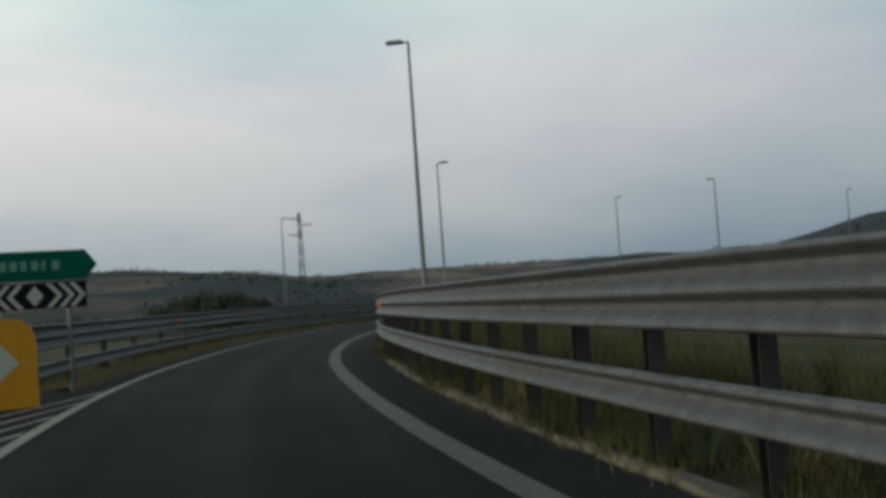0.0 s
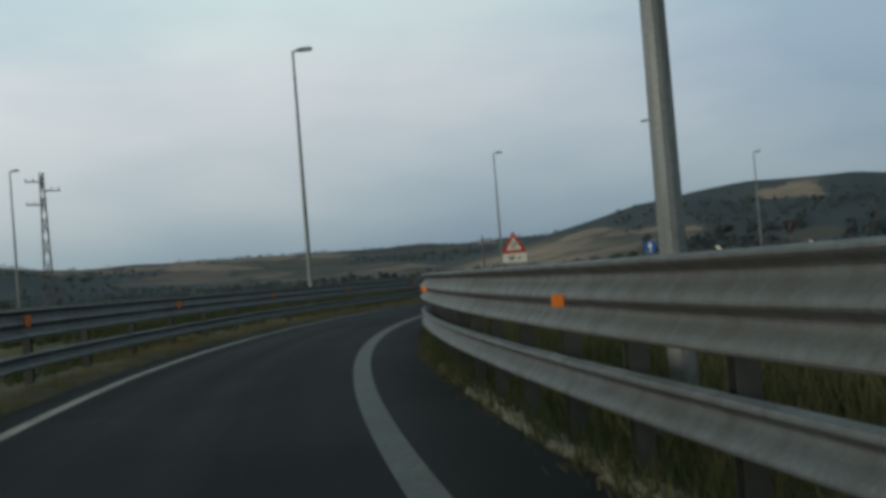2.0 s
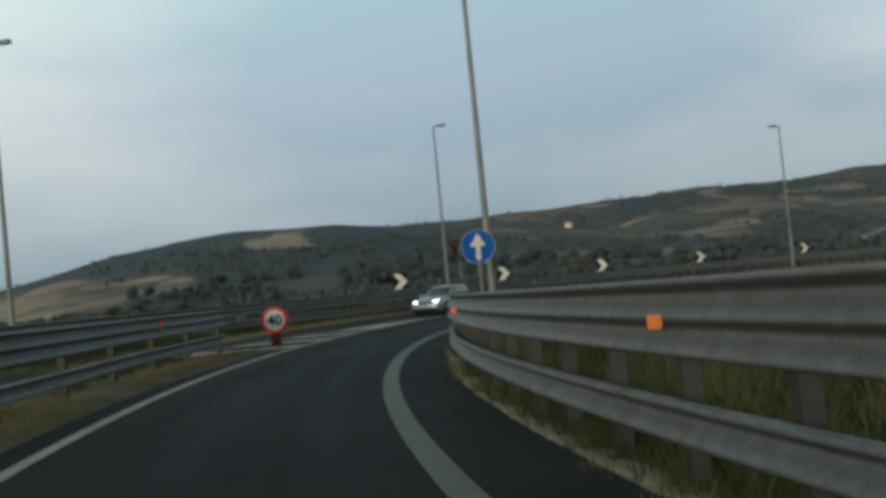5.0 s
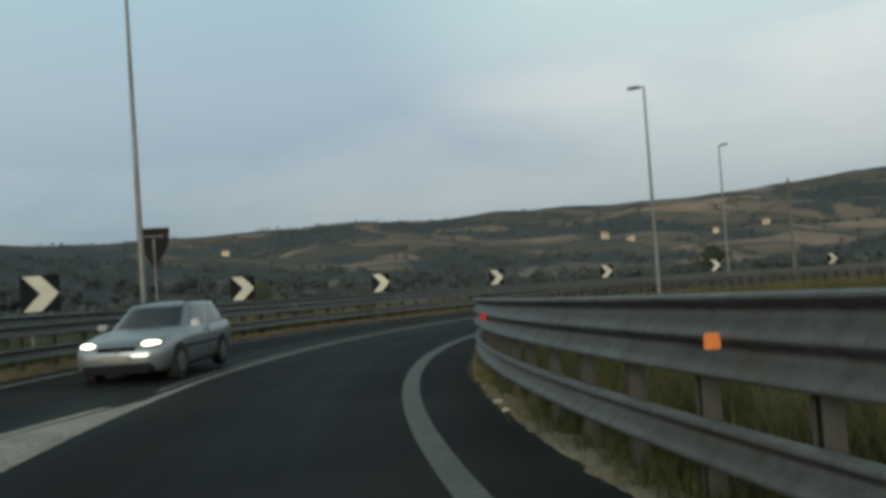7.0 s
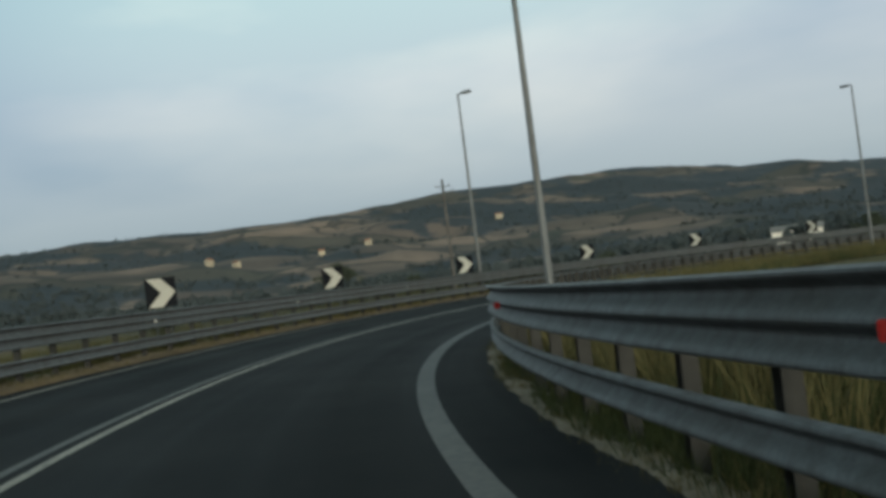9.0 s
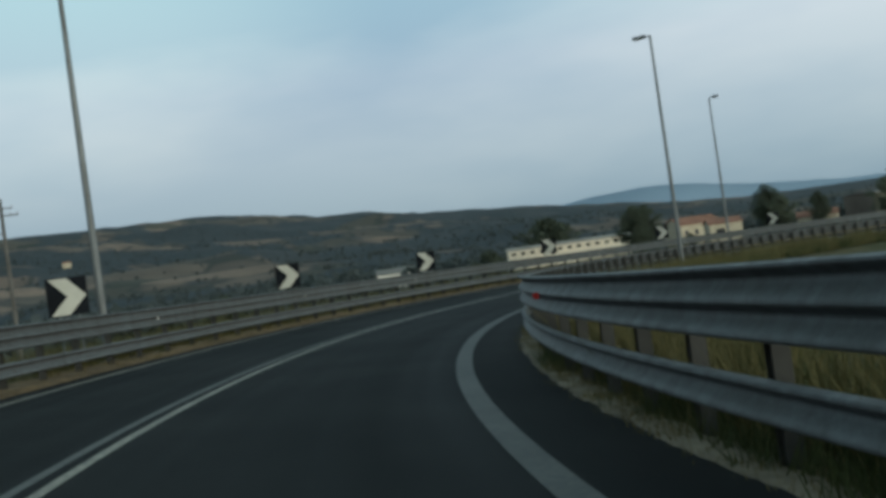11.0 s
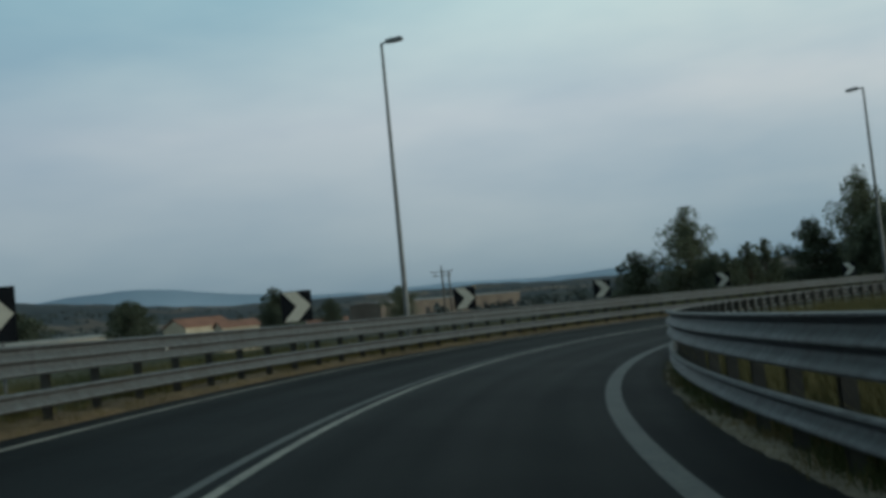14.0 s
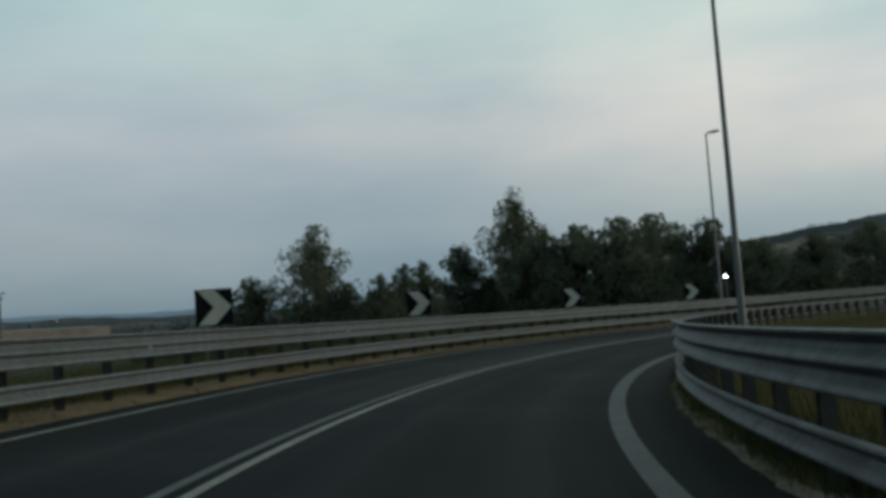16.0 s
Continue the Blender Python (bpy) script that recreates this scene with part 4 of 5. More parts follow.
            part("wheel_arch", (av, [(i, i + 1, 15 + i, 14 + i) for i in range(13)]), TRIM, g)
    part("grille", box(.74, .10, .11, 0, -2.205, .58, .03), BLACK, g)
    part("bumper", box(1.30, .20, .15, 0, -2.185, .40, .06), BUMPER, g)
    part("lower_intake", box(1.28, .16, .17, 0, -2.215, .205, .04), BLACK, g)
    part("number_plate", box(.50, .02, .11, 0, -2.30, .43, .004), SIGN_GREY, g, "dull white plate")
    part("badge", tube(.05, .05, .02, 16, pose(0, -2.245, .64, 90, 0, 0)), TRIM, g)
    part("wiper", box(.7, .02, .015, .1, -.99, .975), TRIM, g)
    return g


p = at(124.9, 3.85)
car = estate_car(pose(*p, 0, 0, math.degrees(-bearing(124.9)) - 0.5))
car.scale = (1.0, 1.02, 0.97)

# ---- verges: broken concrete edge, dry grass ----
def ragged(name, s0, s1, o0, o1, height, material, label):
    """A low uneven bank between two offsets."""
    st, verts, faces = np.arange(s0, s1, 0.13), [], []
    for s in st:
        a = (o0(s) if callable(o0) else o0) + 0.05 * noise.noise(Vector((s * 0.5, o1, 0))) + 0.06 * noise.noise(Vector((s * 1.7, o1, 4))) + 0.05 * noise.noise(Vector((s * 5.1, o1, 6)))
        for i, f in enumerate((0, 0.12, 0.35, 0.65, 1.0)):
            o = a + (o1 - a) * f
            up = -0.03 if i == 0 else height * (0.7 + 0.9 * noise.noise(Vector((s * 1.1, f * 4, 2))) + 0.9 * noise.noise(Vector((s * 4.1, f * 9, 8))))
            verts.append(at(s, o, (up if i < 4 else -0.02)))
    for i in range(len(st) - 1):
        for j in range(4):
            q = (i * 5 + j, i * 5 + j + 1, (i + 1) * 5 + j + 1, (i + 1) * 5 + j)
            faces.append(q if o1 > 0 else q[::-1])
    tagged(new(name, mesh_of(name, verts, faces, material, True)), label, "verge", kind="structure")


DIRT = plain("dry_dirt_and_straw", (0.060, 0.042, 0.021), (0.195, 0.132, 0.066), 7, 0.95, bump=0.7, dist=0.03)
ragged("edging_inner", -20, 318, lambda s: float(np.interp(s, (70, 105), (-2.50, -2.37))), -2.80, 0.022, KERB, "crumbling pale gravel edging under the guard rail")
ragged("verge_outer", 100, 318, 6.62, 8.4, 0.05, DIRT, "strip of brown dry grass under the guard rail")
DIRT_DARK = plain("dark_dirt_and_grass", (0.036, 0.034, 0.020), (0.105, 0.086, 0.048), 7, 0.95, bump=0.7, dist=0.03)
ragged("verge_ramp", 18, 103, 2.92, 4.4, 0.05, DIRT_DARK, "strip of dull dry grass beside the ramp")

STRAW = leaf_material("dry_grass", (0.065, 0.053, 0.024), (0.165, 0.132, 0.060), 0.1)
WEED = leaf_material("green_weeds", (0.024, 0.031, 0.012), (0.060, 0.068, 0.025), 0.1)
OLIVE_GRASS = leaf_material("olive_grass", (0.066, 0.060, 0.026), (0.155, 0.135, 0.060), 0.1)


def grass(name, rows, count, material, label, tall=0.22, seed=3):
    rnd = random.Random(seed)
    verts, faces = [], []
    for _ in range(count):
        s0, s1, o0, o1 = rows[rnd.randrange(len(rows))]
        s, o = rnd.uniform(s0, s1), rnd.uniform(o0, o1)
        if noise.noise(Vector((s * 0.35, o * 0.6, seed))) < -0.15:
            continue
        c = at(s, o, -0.03)
        for _ in range(12):
            a, h = rnd.uniform(0, 6.283), tall * rnd.uniform(0.4, 1.2)
            b = c + Vector((rnd.gauss(0, 0.07), rnd.gauss(0, 0.07), 0))
            w = Vector((math.cos(a), math.sin(a), 0)) * rnd.uniform(0.003, 0.008) * (1 + tall)
            lean = Vector((rnd.gauss(0, 0.35), rnd.gauss(0, 0.35), 1)) * h
            k = len(verts)
            verts += [b - w, b + w, b + lean]
            faces.append((k, k + 1, k + 2))
    tagged(new(name, mesh_of(name, verts, faces, material)), label, "grass", kind="stuff")


grass("dry_grass", [(95, 318, 6.75, 8.3), (18, 103, 3.0, 4.4)], 9000, STRAW, "dry yellow grass along the outer guard rails", 0.17, 3)
grass("dry_grass_inner", [(-10, 318, -2.45, -4.6)], 7000, STRAW, "dry yellow grass inside the curve", 0.22, 5)
grass("weeds", [(-10, 318, -2.6, -4.8)], 7000, WEED, "green weeds under the inner guard rail", 0.22, 6)
grass("edge_grass", [(-10, 318, -2.40, -2.75)], 6500, STRAW, "short dry grass growing through the gravel edging", 0.10, 15)
grass("edge_weeds", [(-10, 318, -2.52, -3.1)], 7000, WEED, "low dark weeds under the inner guard rail", 0.26, 16)
grass("tall_grass_outer", [(135, 318, 7.7, 11.0)], 14000, OLIVE_GRASS, "tall olive dry grass behind the outer guard rail", 0.60, 17)
grass("tall_weeds_outer", [(222, 318, 8.6, 11.5), (60, 140, 8.4, 13)], 7000, WEED, "tall dark weeds behind the outer guard rail", 0.60, 18)
grass("weeds_outer", [(95, 318, 7.3, 10.5), (18, 103, 4.2, 6.5)], 3500, WEED, "green weeds behind the outer guard rails", 0.35, 7)

grass("tall_grass", [(-15, 318, -3.1, -6.5)], 14000, OLIVE_GRASS, "tall dry grass behind the inner guard rail", 0.62, 9)
grass("high_grass", [(140, 318, -3.0, -4.6)], 7000, OLIVE_GRASS, "high dry grass inside the curve", 0.85, 21)
grass("tall_weeds", [(-15, 318, -3.1, -6.5)], 9000, WEED, "tall green weeds behind the inner guard rail", 0.55, 10)

# ---- trees ----
BARK = plain("bark", (0.035, 0.028, 0.02), (0.10, 0.08, 0.06), 12, 0.95, bump=0.7, dist=0.02)
LEAF_DARK = leaf_material("dark_foliage", (0.050, 0.059, 0.045), (0.088, 0.098, 0.070))
LEAF_POPLAR = leaf_material("poplar_foliage", (0.076, 0.086, 0.062), (0.135, 0.145, 0.105))
# hill trees: the haze of distance is put into this bluish leaf tone
LEAF_HAZED = leaf_material("hazed_foliage", (0.052, 0.062, 0.068), (0.082, 0.092, 0.095))


def stick(p0, p1, r0, r1, sides=6):
    d = (p1 - p0).to_track_quat("Z", "Y").to_matrix()
    v = []
    for c, r in ((p0, r0), (p1, r1)):
        v += [c + d @ Vector((r * math.cos(6.2832 * i / sides), r * math.sin(6.2832 * i / sides), 0)) for i in range(sides)]
    return v, [(i, (i + 1) % sides, sides + (i + 1) % sides, sides + i) for i in range(sides)]


def tree_meshes(name, height, spread, blobs, leaves, size, seed, foliage, tall=1.0, start=0.25):
    """A trunk with limbs, and a crown of small leaf clumps about the limbs' ends."""
    rnd = random.Random(seed)
    tv, tf, cv, cf = [], [], [], []

    def add(v, f):
        k = len(tv)
        tv.extend(v)
        tf.extend(tuple(i + k for i in q) for q in f)

    lean = Vector((rnd.gauss(0, 0.03), rnd.gauss(0, 0.03), 1)) * height * 0.9
    for i in range(4):
        add(*stick(lean * (i / 4), lean * ((i + 1) / 4), height * 0.022 * (1 - i * 0.22), height * 0.022 * (0.78 - i * 0.22)))
    ends = []
    for i in range(blobs):
        f = start + (1 - start) * (i + 0.5) / blobs
        root = lean * (f * 0.82)
        a = i * 2.4 + rnd.uniform(-0.5, 0.5)
        reach = spread * (math.sin(math.pi * min(1, (f - start) / (1 - start) * 0.9 + 0.12)) ** 0.7) * rnd.uniform(0.45, 1.0)
        end = Vector((math.cos(a) * reach, math.sin(a) * reach, height * f + rnd.uniform(-0.03, 0.06) * height))
        add(*stick(root, end, height * 0.008, height * 0.002, 5))
        full = spread * rnd.uniform(0.24, 0.44) * (1.12 - 0.5 * f)
        ends.append((end, full))
        ends.append((root.lerp(end, rnd.uniform(0.35, 0.75)), full * 0.75))
    for _ in range(leaves):
        c, r = ends[rnd.randrange(len(ends))]
        d = Vector((rnd.gauss(0, 1), rnd.gauss(0, 1), rnd.gauss(0, 1) * tall))
        d = d.normalized() * r * rnd.uniform(0.35, 1.12) ** 0.6
        o = c + Vector((d.x, d.y, d.z * tall))
        u = Vector((rnd.gauss(0, 1), rnd.gauss(0, 1), rnd.gauss(0, 1))).normalized() * size * rnd.uniform(0.5, 1.3)
        w = u.cross(Vector((rnd.gauss(0, 1), rnd.gauss(0, 1), rnd.gauss(0, 1)))).normalized() * size * rnd.uniform(0.3, 0.8)
        k = len(cv)
        cv.extend([o - u, o + w * 0.9, o + u, o - w])
        cf.append((k, k + 1, k + 2, k + 3))
    return mesh_of("trunk", tv, tf, BARK), mesh_of("crown", cv, cf, foliage)


def tree(name, meshes, m, label, group="trees"):
    g = thing(name, m, label, "tree", group)
    part("trunk", meshes[0], None, g)
    part("crown", meshes[1], None, g)
    return g


POPLAR_A = tree_meshes("poplar", 12.0, 4.2, 46, 15500, 0.165, 11, LEAF_POPLAR, 1.1, 0.08)
POPLAR_B = tree_meshes("poplar", 13.3, 3.9, 46, 15500, 0.165, 12, LEAF_POPLAR, 1.3, 0.14)
ROUND_A = tree_meshes("round_tree", 9.5, 3.9, 30, 11500, 0.155, 13, LEAF_DARK, 0.9, 0.18)
ROUND_B = tree_meshes("round_tree", 8.5, 4.2, 30, 11500, 0.163, 14, LEAF_POPLAR, 0.95, 0.2)
SLIM = tree_meshes("slim_tree", 8.0, 2.0, 22, 6400, 0.118, 15, LEAF_DARK, 1.4, 0.1)
BROAD = tree_meshes("broad_tree", 9.0, 6.0, 34, 7000, 0.30, 16, LEAF_DARK, 0.7, 0.2)
BUSH = tree_meshes("bush", 3.6, 2.6, 18, 3000, 0.17, 17, LEAF_DARK, 0.75, 0.1)


def stand(x, y, sink=0.15):
    return float(ground_z([x], [y])[0]) - sink


def plant(name, meshes, x, y, scale, label, spin=0.0, tall=1.0):
    t = tree(name, meshes, pose(x, y, stand(x, y), 0, 0, spin), label)
    t.scale = (scale, scale, scale * tall)
    return t

# the row beyond the curve
plant("poplar_tree", POPLAR_A, 134.5, -93, 1.22, "tall leafy poplar with an uneven crown", 20)
plant("poplar_tree", POPLAR_B, 112.9, -82.3, 1.18, "tallest leafy poplar of the row", 75)
plant("leafy_tree", ROUND_A, 119, -83, 1.20, "dark dense roadside tree", 140)
plant("leafy_tree", ROUND_B, 106, -69, 1.42, "broad loose-crowned roadside tree", 10)
plant("leafy_tree", ROUND_B, 99.5, -77, 1.50, "broad loose-crowned roadside tree", 200)
plant("leafy_tree", ROUND_A, 97.5, -68, 1.22, "dark dense roadside tree", 260)
plant("leafy_tree", ROUND_A, 142, -95, 1.12, "dark roadside tree, half bare", 60, 1.0)
plant("slim_tree", SLIM, 127, -58, 1.16, "slim dark upright tree", 0)
plant("slim_tree", SLIM, 128.9, -54.5, 1.10, "slim dark upright tree", 90)
plant("slim_tree", SLIM, 131.2, -50.5, 0.98, "slim dark upright tree", 210)
plant("leafy_tree", ROUND_B, 112.2, -74.5, 1.22, "tall loose-crowned roadside tree", 120, 1.12)
plant("leafy_tree", ROUND_B, 109.2, -72.5, 1.28, "tall loose-crowned roadside tree", 310, 1.08)
plant("leafy_tree", ROUND_A, 116.6, -83.5, 0.86, "dark dense roadside tree", 15)
plant("leafy_tree", ROUND_A, 131.5, -88, 0.92, "dark dense roadside tree", 300)
for i, (x, y, k) in enumerate(((83.5, -72.6, 1.05), (84.5, -61.5, 1.0), (77, -66, 1.1), (90, -74, 1.12), (70, -58, 1.05), (124, -85, 0.75), (114.5, -74, 0.85), (93, -66, 1.0), (128, -92, 0.8))):
    plant("leafy_tree", (ROUND_A, ROUND_B)[i % 2], x, y, k, "dark leafy tree in a dense row", i * 47)
# by the farm
plant("broad_tree", BROAD, 308, -168, 1.95, "dark round broad-crowned tree", 0, 0.78)
plant("leafy_tree", ROUND_A, 312, -225, 1.75, "dark round broad-crowned tree", 100)
plant("leafy_tree", ROUND_A, 300, -214, 1.65, "dark dense tree by the farm", 30)
plant("leafy_tree", ROUND_A, 262, -232, 1.65, "dark dense tree behind the farmhouse", 80)
plant("leafy_tree", ROUND_B, 254, -226, 1.3, "loose-crowned tree behind the farmhouse", 10)
plant("leafy_tree", ROUND_B, 211, -202, 1.3, "loose-crowned tree by the old wall", 190)
plant("leafy_tree", ROUND_A, 236, -214, 1.1, "dark dense tree by the old wall", 250)
plant("leafy_tree", ROUND_A, 243, -122, 1.25, "dark dense tree by the barn", 130)
plant("bush", BUSH, 240.5, -143, 1.0, "dark bush before the farmhouse", 30)
plant("broad_tree", BROAD, 347, 27, 1.2, "dark round tree in the fields", 45)
plant("leafy_tree", ROUND_B, 232, 135, 0.95, "loose-crowned tree in the fields", 15)
for i, (x, y, k) in enumerate(((1.5, 136, 1.9), (4.6, 134, 2.15), (8.2, 133, 2.3), (11.9, 134.5, 2.2), (15.4, 137, 1.9), (23, 150, 1.5), (27, 156, 1.2), (220, 54, 1.2), (232, 40, 1.4), (185, 248, 1.4), (192, 236, 1.6), (184, 221, 1.7), (174, 232, 1.5), (166, 252, 1.4), (236, -60, 1.5), (224, 8, 1.3), (150, 262, 1.5), (204, 226, 1.6), (250, 170, 1.5), (262, 120, 1.4), (258, 80, 1.3))):
    plant("bush", BUSH, x, y, k, "dark rounded bush in dry grass", i * 61)


# ---- woods, hedges and scattered trees over the valley and the hills ----
def woods():
    rnd = random.Random(21)
    verts, faces = [], []
    px, py, sz = [], [], []
    while len(px) < 60000:
        az = math.radians(rnd.uniform(-25, 235))
        d = 175 + 1060 * rnd.random() ** 1.1
        px.append(MID.x + d * math.sin(az)), py.append(MID.y + d * math.cos(az))
    wood, hedge = wooded(px, py), np.abs(noise_at(px, py, 0.008, 11))
    belt = noise_at(px, py, 0.022, 31)
    for i, (x, y) in enumerate(zip(px, py)):
        if 235 < math.hypot(x - MID.x, y - MID.y) < 400 and belt[i] > -0.06:
            wood[i] = 0.5
        if 300 < -y < 560 and 40 < x < 240 and belt[i] > -0.2:
            wood[i] = 0.5
        if 160 < x < 340 and -290 < y < -60:
            wood[i], hedge[i] = -1, 1      # open ground round the farm
    kept = [(x, y) for x, y, w, h in zip(px, py, wood, hedge) if not (480 < math.hypot(x - MID.x, y - MID.y) < 780 and y > 330 and w < 0.1) and rnd.random() < (0.42 if w > 0.02 else 0.16 if h < 0.03 else 0.006) * (0.3 if math.hypot(x - MID.x, y - MID.y) < 240 else 0.08 if abs(math.hypot(x - MID.x, y - MID.y) - 690) < 70 and y > 200 else 1)]
    px, py, sz = [k[0] for k in kept], [k[1] for k in kept], [rnd.uniform(1.4, 3.2) * (1 if math.hypot(k[0] - MID.x, k[1] - MID.y) < 480 else 0.75) for k in kept]
    pz = ground_z(px, py)
    for x, y, z, r in zip(px, py, pz, sz):
        far = math.hypot(x - MID.x, y - MID.y)
        for _ in range(44 if far < 480 else 14 if far < 900 else 8):
            d = Vector((rnd.gauss(0, 1), rnd.gauss(0, 1), rnd.gauss(0, 0.8))).normalized() * r * rnd.uniform(0.3, 1.0)
            c = Vector((x, y, z + r * 0.85)) + d
            u = Vector((rnd.gauss(0, 1), rnd.gauss(0, 1), rnd.gauss(0, 1))).normalized() * r * 0.42
            w = u.cross(Vector((rnd.gauss(0, 1), rnd.gauss(0, 1), rnd.gauss(0, 1)))).normalized() * r * 0.34
            k = len(verts)
            verts.extend([c - u, c + w, c + u, c - w])
            faces.append((k, k + 1, k + 2, k + 3))
    tagged(new("far_woods", mesh_of("far_woods", verts, faces, LEAF_HAZED)), "dark scattered trees and hedges over fields and hills", "woods", kind="stuff")


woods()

# ---- buildings ----
WALL_CREAM = plain("cream_plaster", (0.34, 0.29, 0.21), (0.47, 0.41, 0.31), 1.4, 0.9, bump=0.2)
WALL_WHITE = plain("white_plaster", (0.62, 0.59, 0.52), (0.76, 0.72, 0.65), 1.4, 0.9, bump=0.2)
WALL_PALE = plain("pale_cream_plaster", (0.56, 0.48, 0.37), (0.72, 0.63, 0.50), 1.4, 0.9, bump=0.2)
ROOF_PALE = plain("pale_sheet_roof", (0.22, 0.20, 0.17), (0.33, 0.30, 0.26), 2.0, 0.7, bump=0.3)
WALL_BROWN = plain("old_brown_brick", (0.10, 0.082, 0.068), (0.17, 0.14, 0.115), 1.1, 0.95, bump=0.4)
ROOF_TILE = plain("clay_roof_tiles", (0.17, 0.085, 0.058), (0.27, 0.145, 0.10), 3.0, 0.9, bump=0.6, dist=0.03)
ROOF_GREY = plain("grey_sheet_roof", (0.13, 0.125, 0.115), (0.21, 0.20, 0.185), 2.0, 0.7, bump=0.3)
DARK_OPEN = plain("dark_window", (0.015, 0.016, 0.018), (0.03, 0.03, 0.033), 3.0, 0.3, bump=0)


def gabled(name, m, length, width, eaves, ridge, wall, roof, label, windows=(), category="house", over=0.35):
    """A gabled building along x, its front towards -y; windows: (x, z, w, h) on the front."""
    g = thing(name, m, label, category)
    a, b, h = length / 2, width / 2, -1.5
    v = [(-a, -b, h), (a, -b, h), (a, b, h), (-a, b, h), (-a, -b, eaves), (a, -b, eaves), (a, b, eaves), (-a, b, eaves), (-a, 0, ridge - 0.15), (a, 0, ridge - 0.15)]
    part("wall", (v, [(0, 1, 5, 4), (1, 2, 6, 9, 5), (2, 3, 7, 6), (3, 0, 4, 8, 7)]), wall, g)
    c, d, t = a + over, b + over, 0.18
    e = eaves - (ridge - eaves) * over / b
    for sy in (-1, 1):
        rv = [(-c, sy * d, e), (c, sy * d, e), (c, 0, ridge), (-c, 0, ridge), (-c, sy * d, e + t), (c, sy * d, e + t), (c, 0, ridge + t), (-c, 0, ridge + t)]
        part("roof", (rv, [(0, 1, 2, 3), (4, 5, 6, 7), (0, 1, 5, 4), (1, 2, 6, 5), (3, 0, 4, 7)]), roof, g)
    for x, z, w, hh in windows:
        win = part("window", box(w, 0.1, hh, x, -b - 0.01, z), DARK_OPEN, g)
        part("sill", box(w + 0.2, 0.16, 0.08, x, -b - 0.05, z - 0.08), wall, win)
    return g


def between(p, q):
    """The middle of a front that runs from p to q, and the turn that lays +x along it."""
    return (p[0] + q[0]) / 2, (p[1] + q[1]) / 2, math.degrees(math.atan2(q[1] - p[1], q[0] - p[0]))


# long low farm building: its row of small windows faces the road
x, y, turn = between((291, -128), (266.5, -152))
gabled("farm_shed", pose(x, y, -3.3, 0, 0, turn), 35, 10, 4.5, 5.2, WALL_PALE, ROOF_PALE, "long low cream farm building with a row of small windows", [(-16 + i * 2.67, 3.0, 1.2, 0.8) for i in range(13)], "farm building")
house = gabled("farmhouse", pose(246, -154, -2.4, 0, 0, 243), 12.5, 9, 4.1, 6.0, WALL_CREAM, ROOF_TILE, "cream farmhouse with a terracotta tiled roof", [(-4.6, 1.0, 1.1, 1.5), (-1.5, 1.0, 1.1, 1.5), (1.8, 0.2, 1.3, 2.3), (4.6, 1.0, 1.1, 1.5)])
part("chimney", box(0.7, 0.7, 1.5, 3, 1.5, 4.7, 0.03), WALL_CREAM, house)
gabled("outbuilding", pose(229, -140, -3.2, 0, 0, 222), 8, 7, 4.0, 5.2, WALL_CREAM, ROOF_TILE, "low tiled outbuilding beside the farmhouse", [(-1.5, 0.5, 2.2, 2.2)], "farm building")
gabled("barn", pose(240, -221, -4.0, 0, 0, 200), 12, 8, 3.0, 4.6, WALL_CREAM, ROOF_TILE, "small barn with a terracotta roof", [(0, 0.2, 2.6, 2.2)], "farm building")
x, y, turn = between((240, -254), (206, -335))
gabled("old_factory", pose(x, y, -3.6, 0, 0, turn), 86, 14, 7.4, 8.0, WALL_BROWN, ROOF_GREY, "long ruined brown brick building, flat topped", [(-36 + i * 9, 2.2, 2.4, 2.6) for i in range(9)], "building")
gabled("white_shed", pose(308, -101, -3.6, 0, 0, 229), 14, 8, 3.2, 4.6, WALL_WHITE, ROOF_GREY, "white shed with a grey roof below the road", [(-3, 0.3, 2.5, 2.2)], "farm building")
gabled("white_shed", pose(136, 281, -4.6, 0, 0, -28), 20, 10, 2.8, 4.0, WALL_WHITE, ROOF_GREY, "long white shed in the valley", [(-5, 0.3, 3.0, 2.0), (4, 0.3, 3.0, 2.0)], "farm building")
gabled("greenhouse", pose(216, 274, -4.5, 0, 0, -42), 30, 12, 2.6, 4.2, WALL_WHITE, ROOF_GREY, "long pale greenhouse in the valley", [], "farm building")
gabled("farmhouse", pose(165, 287, -4.4, 0, 0, -33), 10, 8, 3.2, 5.2, plain("orange_plaster", (0.42, 0.22, 0.11), (0.55, 0.31, 0.17), 1.4, 0.9), ROOF_TILE, "small orange farmhouse in the valley", [(-2, 1.0, 1.0, 1.3), (2, 1.0, 1.0, 1.3)])

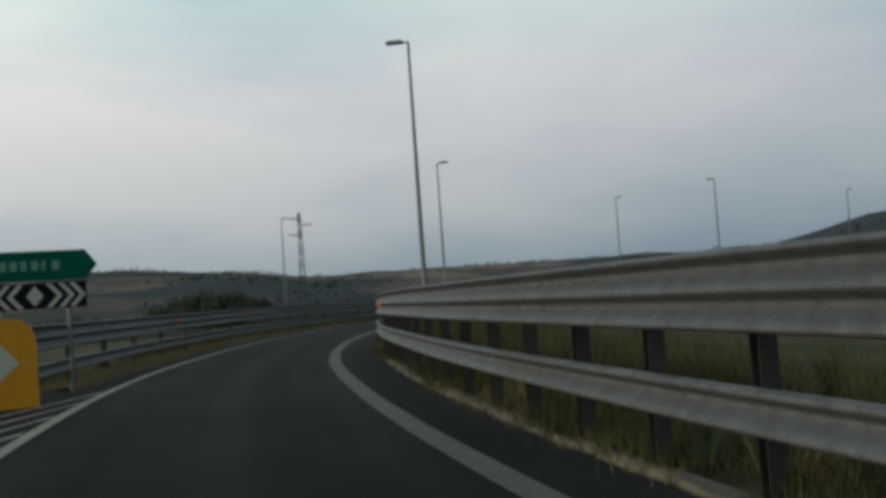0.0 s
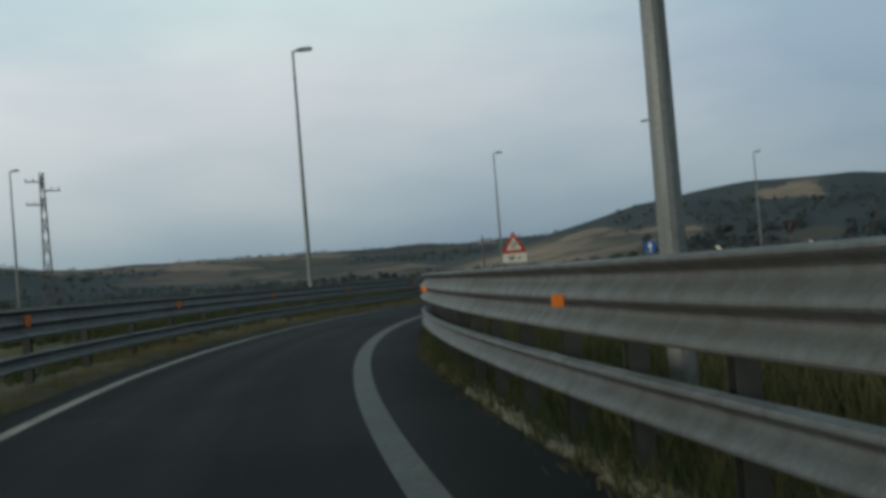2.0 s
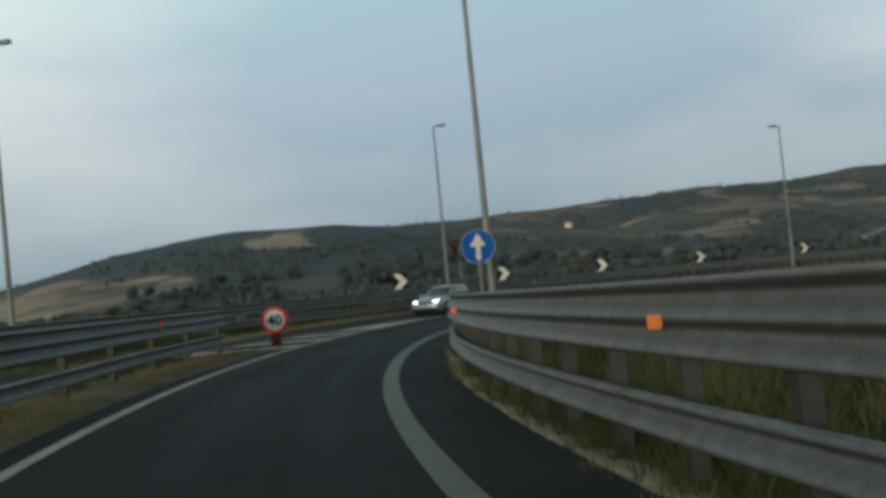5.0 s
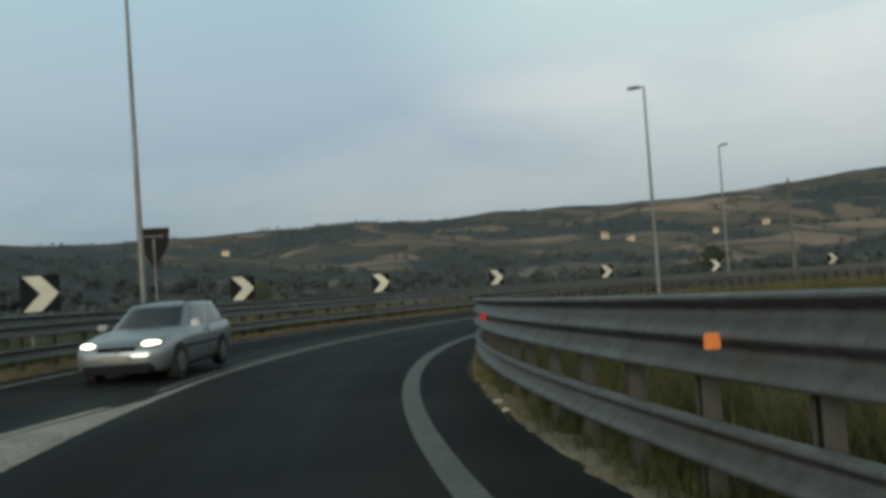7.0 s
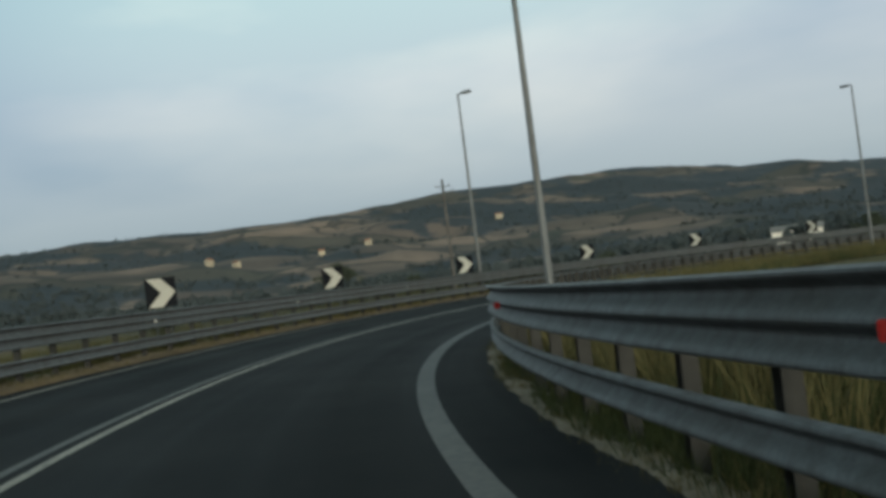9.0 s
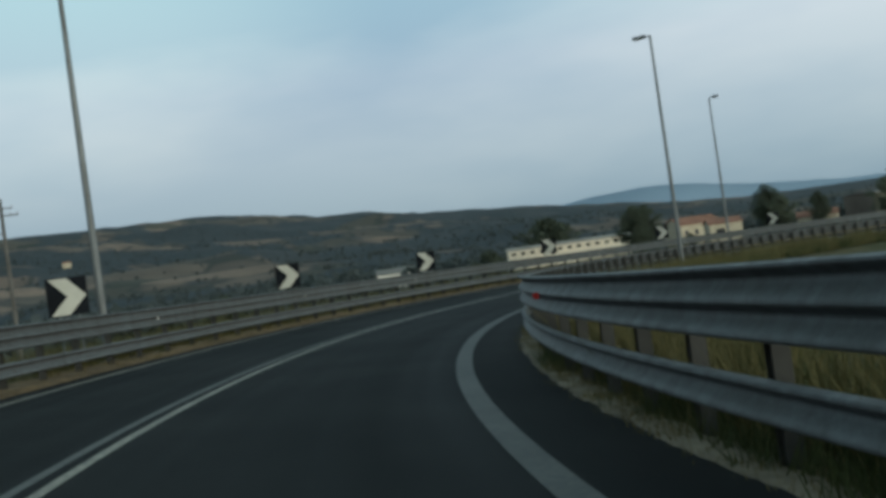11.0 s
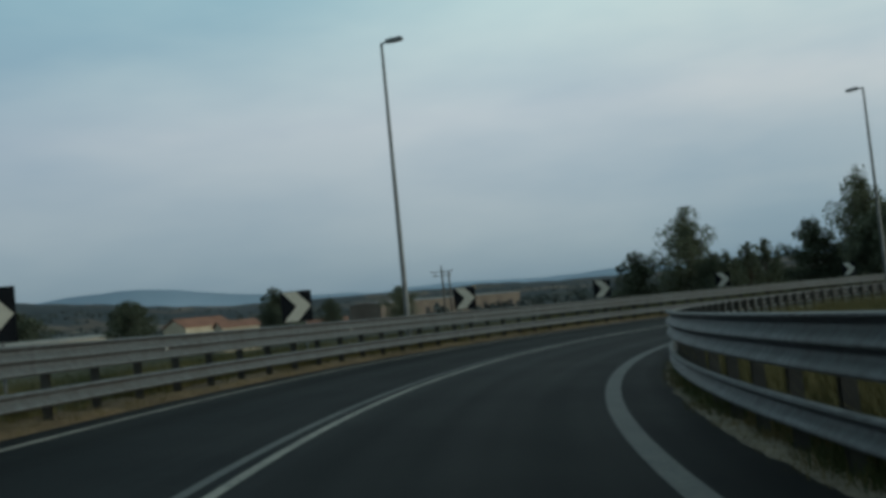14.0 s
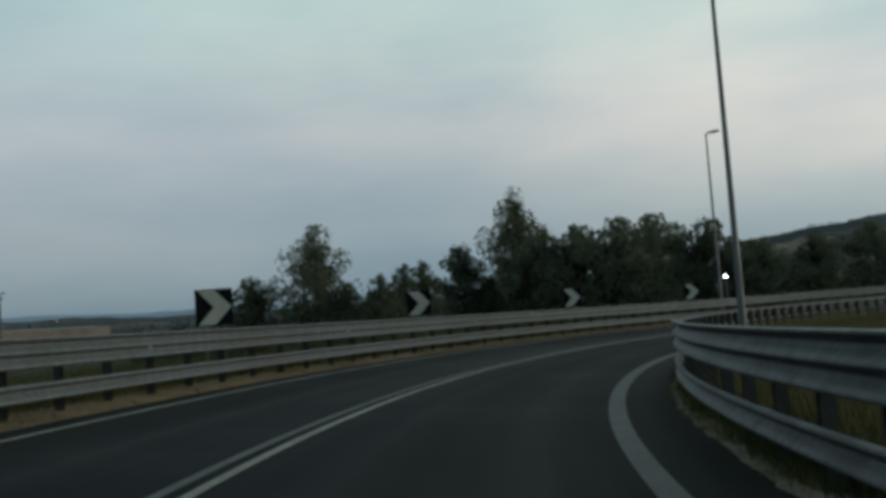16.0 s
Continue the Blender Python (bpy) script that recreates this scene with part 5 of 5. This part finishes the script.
# houses over the hillside
rnd = random.Random(5)
hill_house = None
count = 0
while count < 7:
    az, d = math.radians(rnd.uniform(60, 112)), rnd.uniform(700, 1130)
    x, y = MID.x + d * math.sin(az), MID.y + d * math.cos(az)
    if noise.noise(Vector((x * 0.004, y * 0.004, 3))) < 0.0:
        continue
    m = pose(x, y, float(ground_z([x], [y])[0]) + 0.3, 0, 0, rnd.uniform(0, 180) + math.degrees(-az))
    if hill_house is None:
        hill_house = gabled("hill_house", m, 13, 9, 5.5, 7.6, WALL_CREAM, ROOF_TILE, "pale two-storey house with a tiled roof on the hill", [(-4, 1.0, 1.2, 1.5), (0, 1.0, 1.2, 1.5), (4, 1.0, 1.2, 1.5), (-4, 3.6, 1.2, 1.3), (4, 3.6, 1.2, 1.3)])
        hill_house["group"] = "houses on the hill"
        hill_house.scale = (0.55, 0.55, 0.7)
    else:
        c = copy_thing(hill_house, m)
        k = rnd.uniform(0.35, 0.5)
        c.scale = (k, k, rnd.uniform(0.5, 0.7))
    count += 1

# ---- power poles ----
WOOD_POLE = plain("weathered_pole", (0.06, 0.055, 0.05), (0.14, 0.13, 0.12), 5, 0.9, bump=0.4)
PORCELAIN = plain("insulator", (0.10, 0.07, 0.05), (0.2, 0.16, 0.13), 9, 0.3)


def power_pole(m, height, arms, label, radius=0.22, lattice=False):
    g = thing("power_pole", m, label, "power pole")
    if lattice:
        for sx in (-1, 1):
            for sy in (-1, 1):
                part("leg", stick(Vector((sx * .55, sy * .55, -1)), Vector((sx * .14, sy * .14, height)), .11, .09, 4), WOOD_POLE, g)
        for i in range(9):
            z0, z1 = height * i / 9, height * (i + 1) / 9
            w0, w1 = .55 - .41 * i / 9, .55 - .41 * (i + 1) / 9
            for k in range(4):
                c, s_ = ((1, 1), (1, -1), (-1, -1), (-1, 1))[k], ((1, -1), (-1, -1), (-1, 1), (1, 1))[k]
                part("brace", stick(Vector((c[0] * w0, c[1] * w0, z0)), Vector((s_[0] * w1, s_[1] * w1, z1)), .05, .05, 4), WOOD_POLE, g)
    else:
        part("mast", tube(radius, radius * 0.6, height + 1, 12, Matrix.Translation((0, 0, -1))), WOOD_POLE, g)
    for z, w, side in arms:
        arm = part("cross_arm", box(w, 0.12, 0.12, side * w / 2, 0, z, 0.01), WOOD_POLE, g)
        for x in ((side * w * 0.93, side * w * 0.5) if side else (-w * 0.46, 0, w * 0.46)):
            part("insulator", tube(0.06, 0.04, 0.3, 8, Matrix.Translation((x, 0, z + 0.1))), PORCELAIN, arm)
    return g


power_pole(pose(20.3, 126.7, stand(20.3, 126.7), 0, 0, -8), 14.8 - stand(20.3, 126.7), [(17.6, 1.5, -1), (16.7, 1.6, 1), (15.4, 1.5, -1)], "grey lattice power pole with short cross arms", lattice=True)
power_pole(pose(215.9, 38.7, stand(215.9, 38.7), 0, 0, -110), 14.6 - stand(215.9, 38.7), [(18.0, 2.3, 0), (17.2, 1.7, 1), (15.2, 1.3, -1)], "slender power pole with three cross arms", 0.28)
power_pole(pose(98.3, 167.4, stand(98.3, 167.4), 0, 0, -30), 7.6 - stand(98.3, 167.4), [(11.2, 1.6, 0)], "thin power pole with a cross arm in the valley", 0.2)
twin = power_pole(pose(173.7, -105.3, stand(173.7, -105.3), 0, 0, -160), 7.2 - stand(173.7, -105.3), [(10.9, 3.6, 0), (10.2, 3.0, 0)], "twin-mast power pole with two cross arms", 0.22)
part("mast", tube(0.22, 0.14, 12.0, 12, Matrix.Translation((1.1, 0, -1))), WOOD_POLE, twin)

# ---- far lights that are already on ----
def lit(name, colour, power):
    m, n, l, b = shader(name, 0.4)
    b.inputs["Base Color"].default_value = (*colour, 1)
    b.inputs["Emission Color"].default_value = (*colour, 1)
    b.inputs["Emission Strength"].default_value = power
    return m


def yard_lamp(x, y, top, material, label, r=0.55):
    z = stand(x, y)
    g = thing("yard_lamp", pose(x, y, z), label, "lamp")
    part("mast", tube(0.09, 0.06, top - z, 8), POLE, g)
    globe = bmesh.new()
    bmesh.ops.create_icosphere(globe, subdivisions=2, radius=r, matrix=Matrix.Translation((0, 0, top - z)))
    part("globe", globe, material, g, "glowing globe")


yard_lamp(230, -385, 8.2, lit("orange_lamp_glow", (1.0, 0.50, 0.2), 6), "lit orange yard lamp by the old building", 0.17)
yard_lamp(100.4, -59.1, 1.4, lit("white_lamp_glow", (1.0, 0.95, 0.85), 8), "lit white yard lamp before the trees", 0.14)

# ---- far mountains behind the plain, haze painted into their pale blue ----
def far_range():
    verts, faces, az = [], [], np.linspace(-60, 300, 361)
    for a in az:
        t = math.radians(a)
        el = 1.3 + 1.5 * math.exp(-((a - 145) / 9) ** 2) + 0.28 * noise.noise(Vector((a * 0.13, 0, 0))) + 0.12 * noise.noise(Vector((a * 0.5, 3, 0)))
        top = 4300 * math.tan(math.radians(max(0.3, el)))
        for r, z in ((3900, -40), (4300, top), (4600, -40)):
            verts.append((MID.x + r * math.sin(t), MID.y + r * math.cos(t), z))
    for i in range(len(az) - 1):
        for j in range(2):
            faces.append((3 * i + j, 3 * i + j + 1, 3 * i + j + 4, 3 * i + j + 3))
    tagged(new("backdrop_mountains", mesh_of("backdrop_mountains", verts, faces, plain("far_mountain_haze", (0.30, 0.37, 0.46), (0.34, 0.41, 0.50), 0.01, 1.0, bump=0), True)), "far mountains on the horizon, haze painted as faint blue", "mountains", kind="structure")


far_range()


# ---- litter by the rail ----
rnd = random.Random(8)
for s, o, k in ((131.1, -2.28, 0.10), (117.5, -2.42, 0.06), (116.6, -2.40, 0.05)):
    paper = bmesh.new()
    bmesh.ops.create_icosphere(paper, subdivisions=2, radius=k)
    for v in paper.verts:
        v.co *= rnd.uniform(0.65, 1.15)
        v.co.z = max(-0.3 * k, v.co.z * 0.6)
    scrap = part("litter", paper, WHITE, None)
    scrap.matrix_world = pose(*at(s, o, 0.3 * k + 0.004), 0, 0, 40 * s)
    tagged(scrap, "crumpled scrap of white paper on the road edge", "litter")
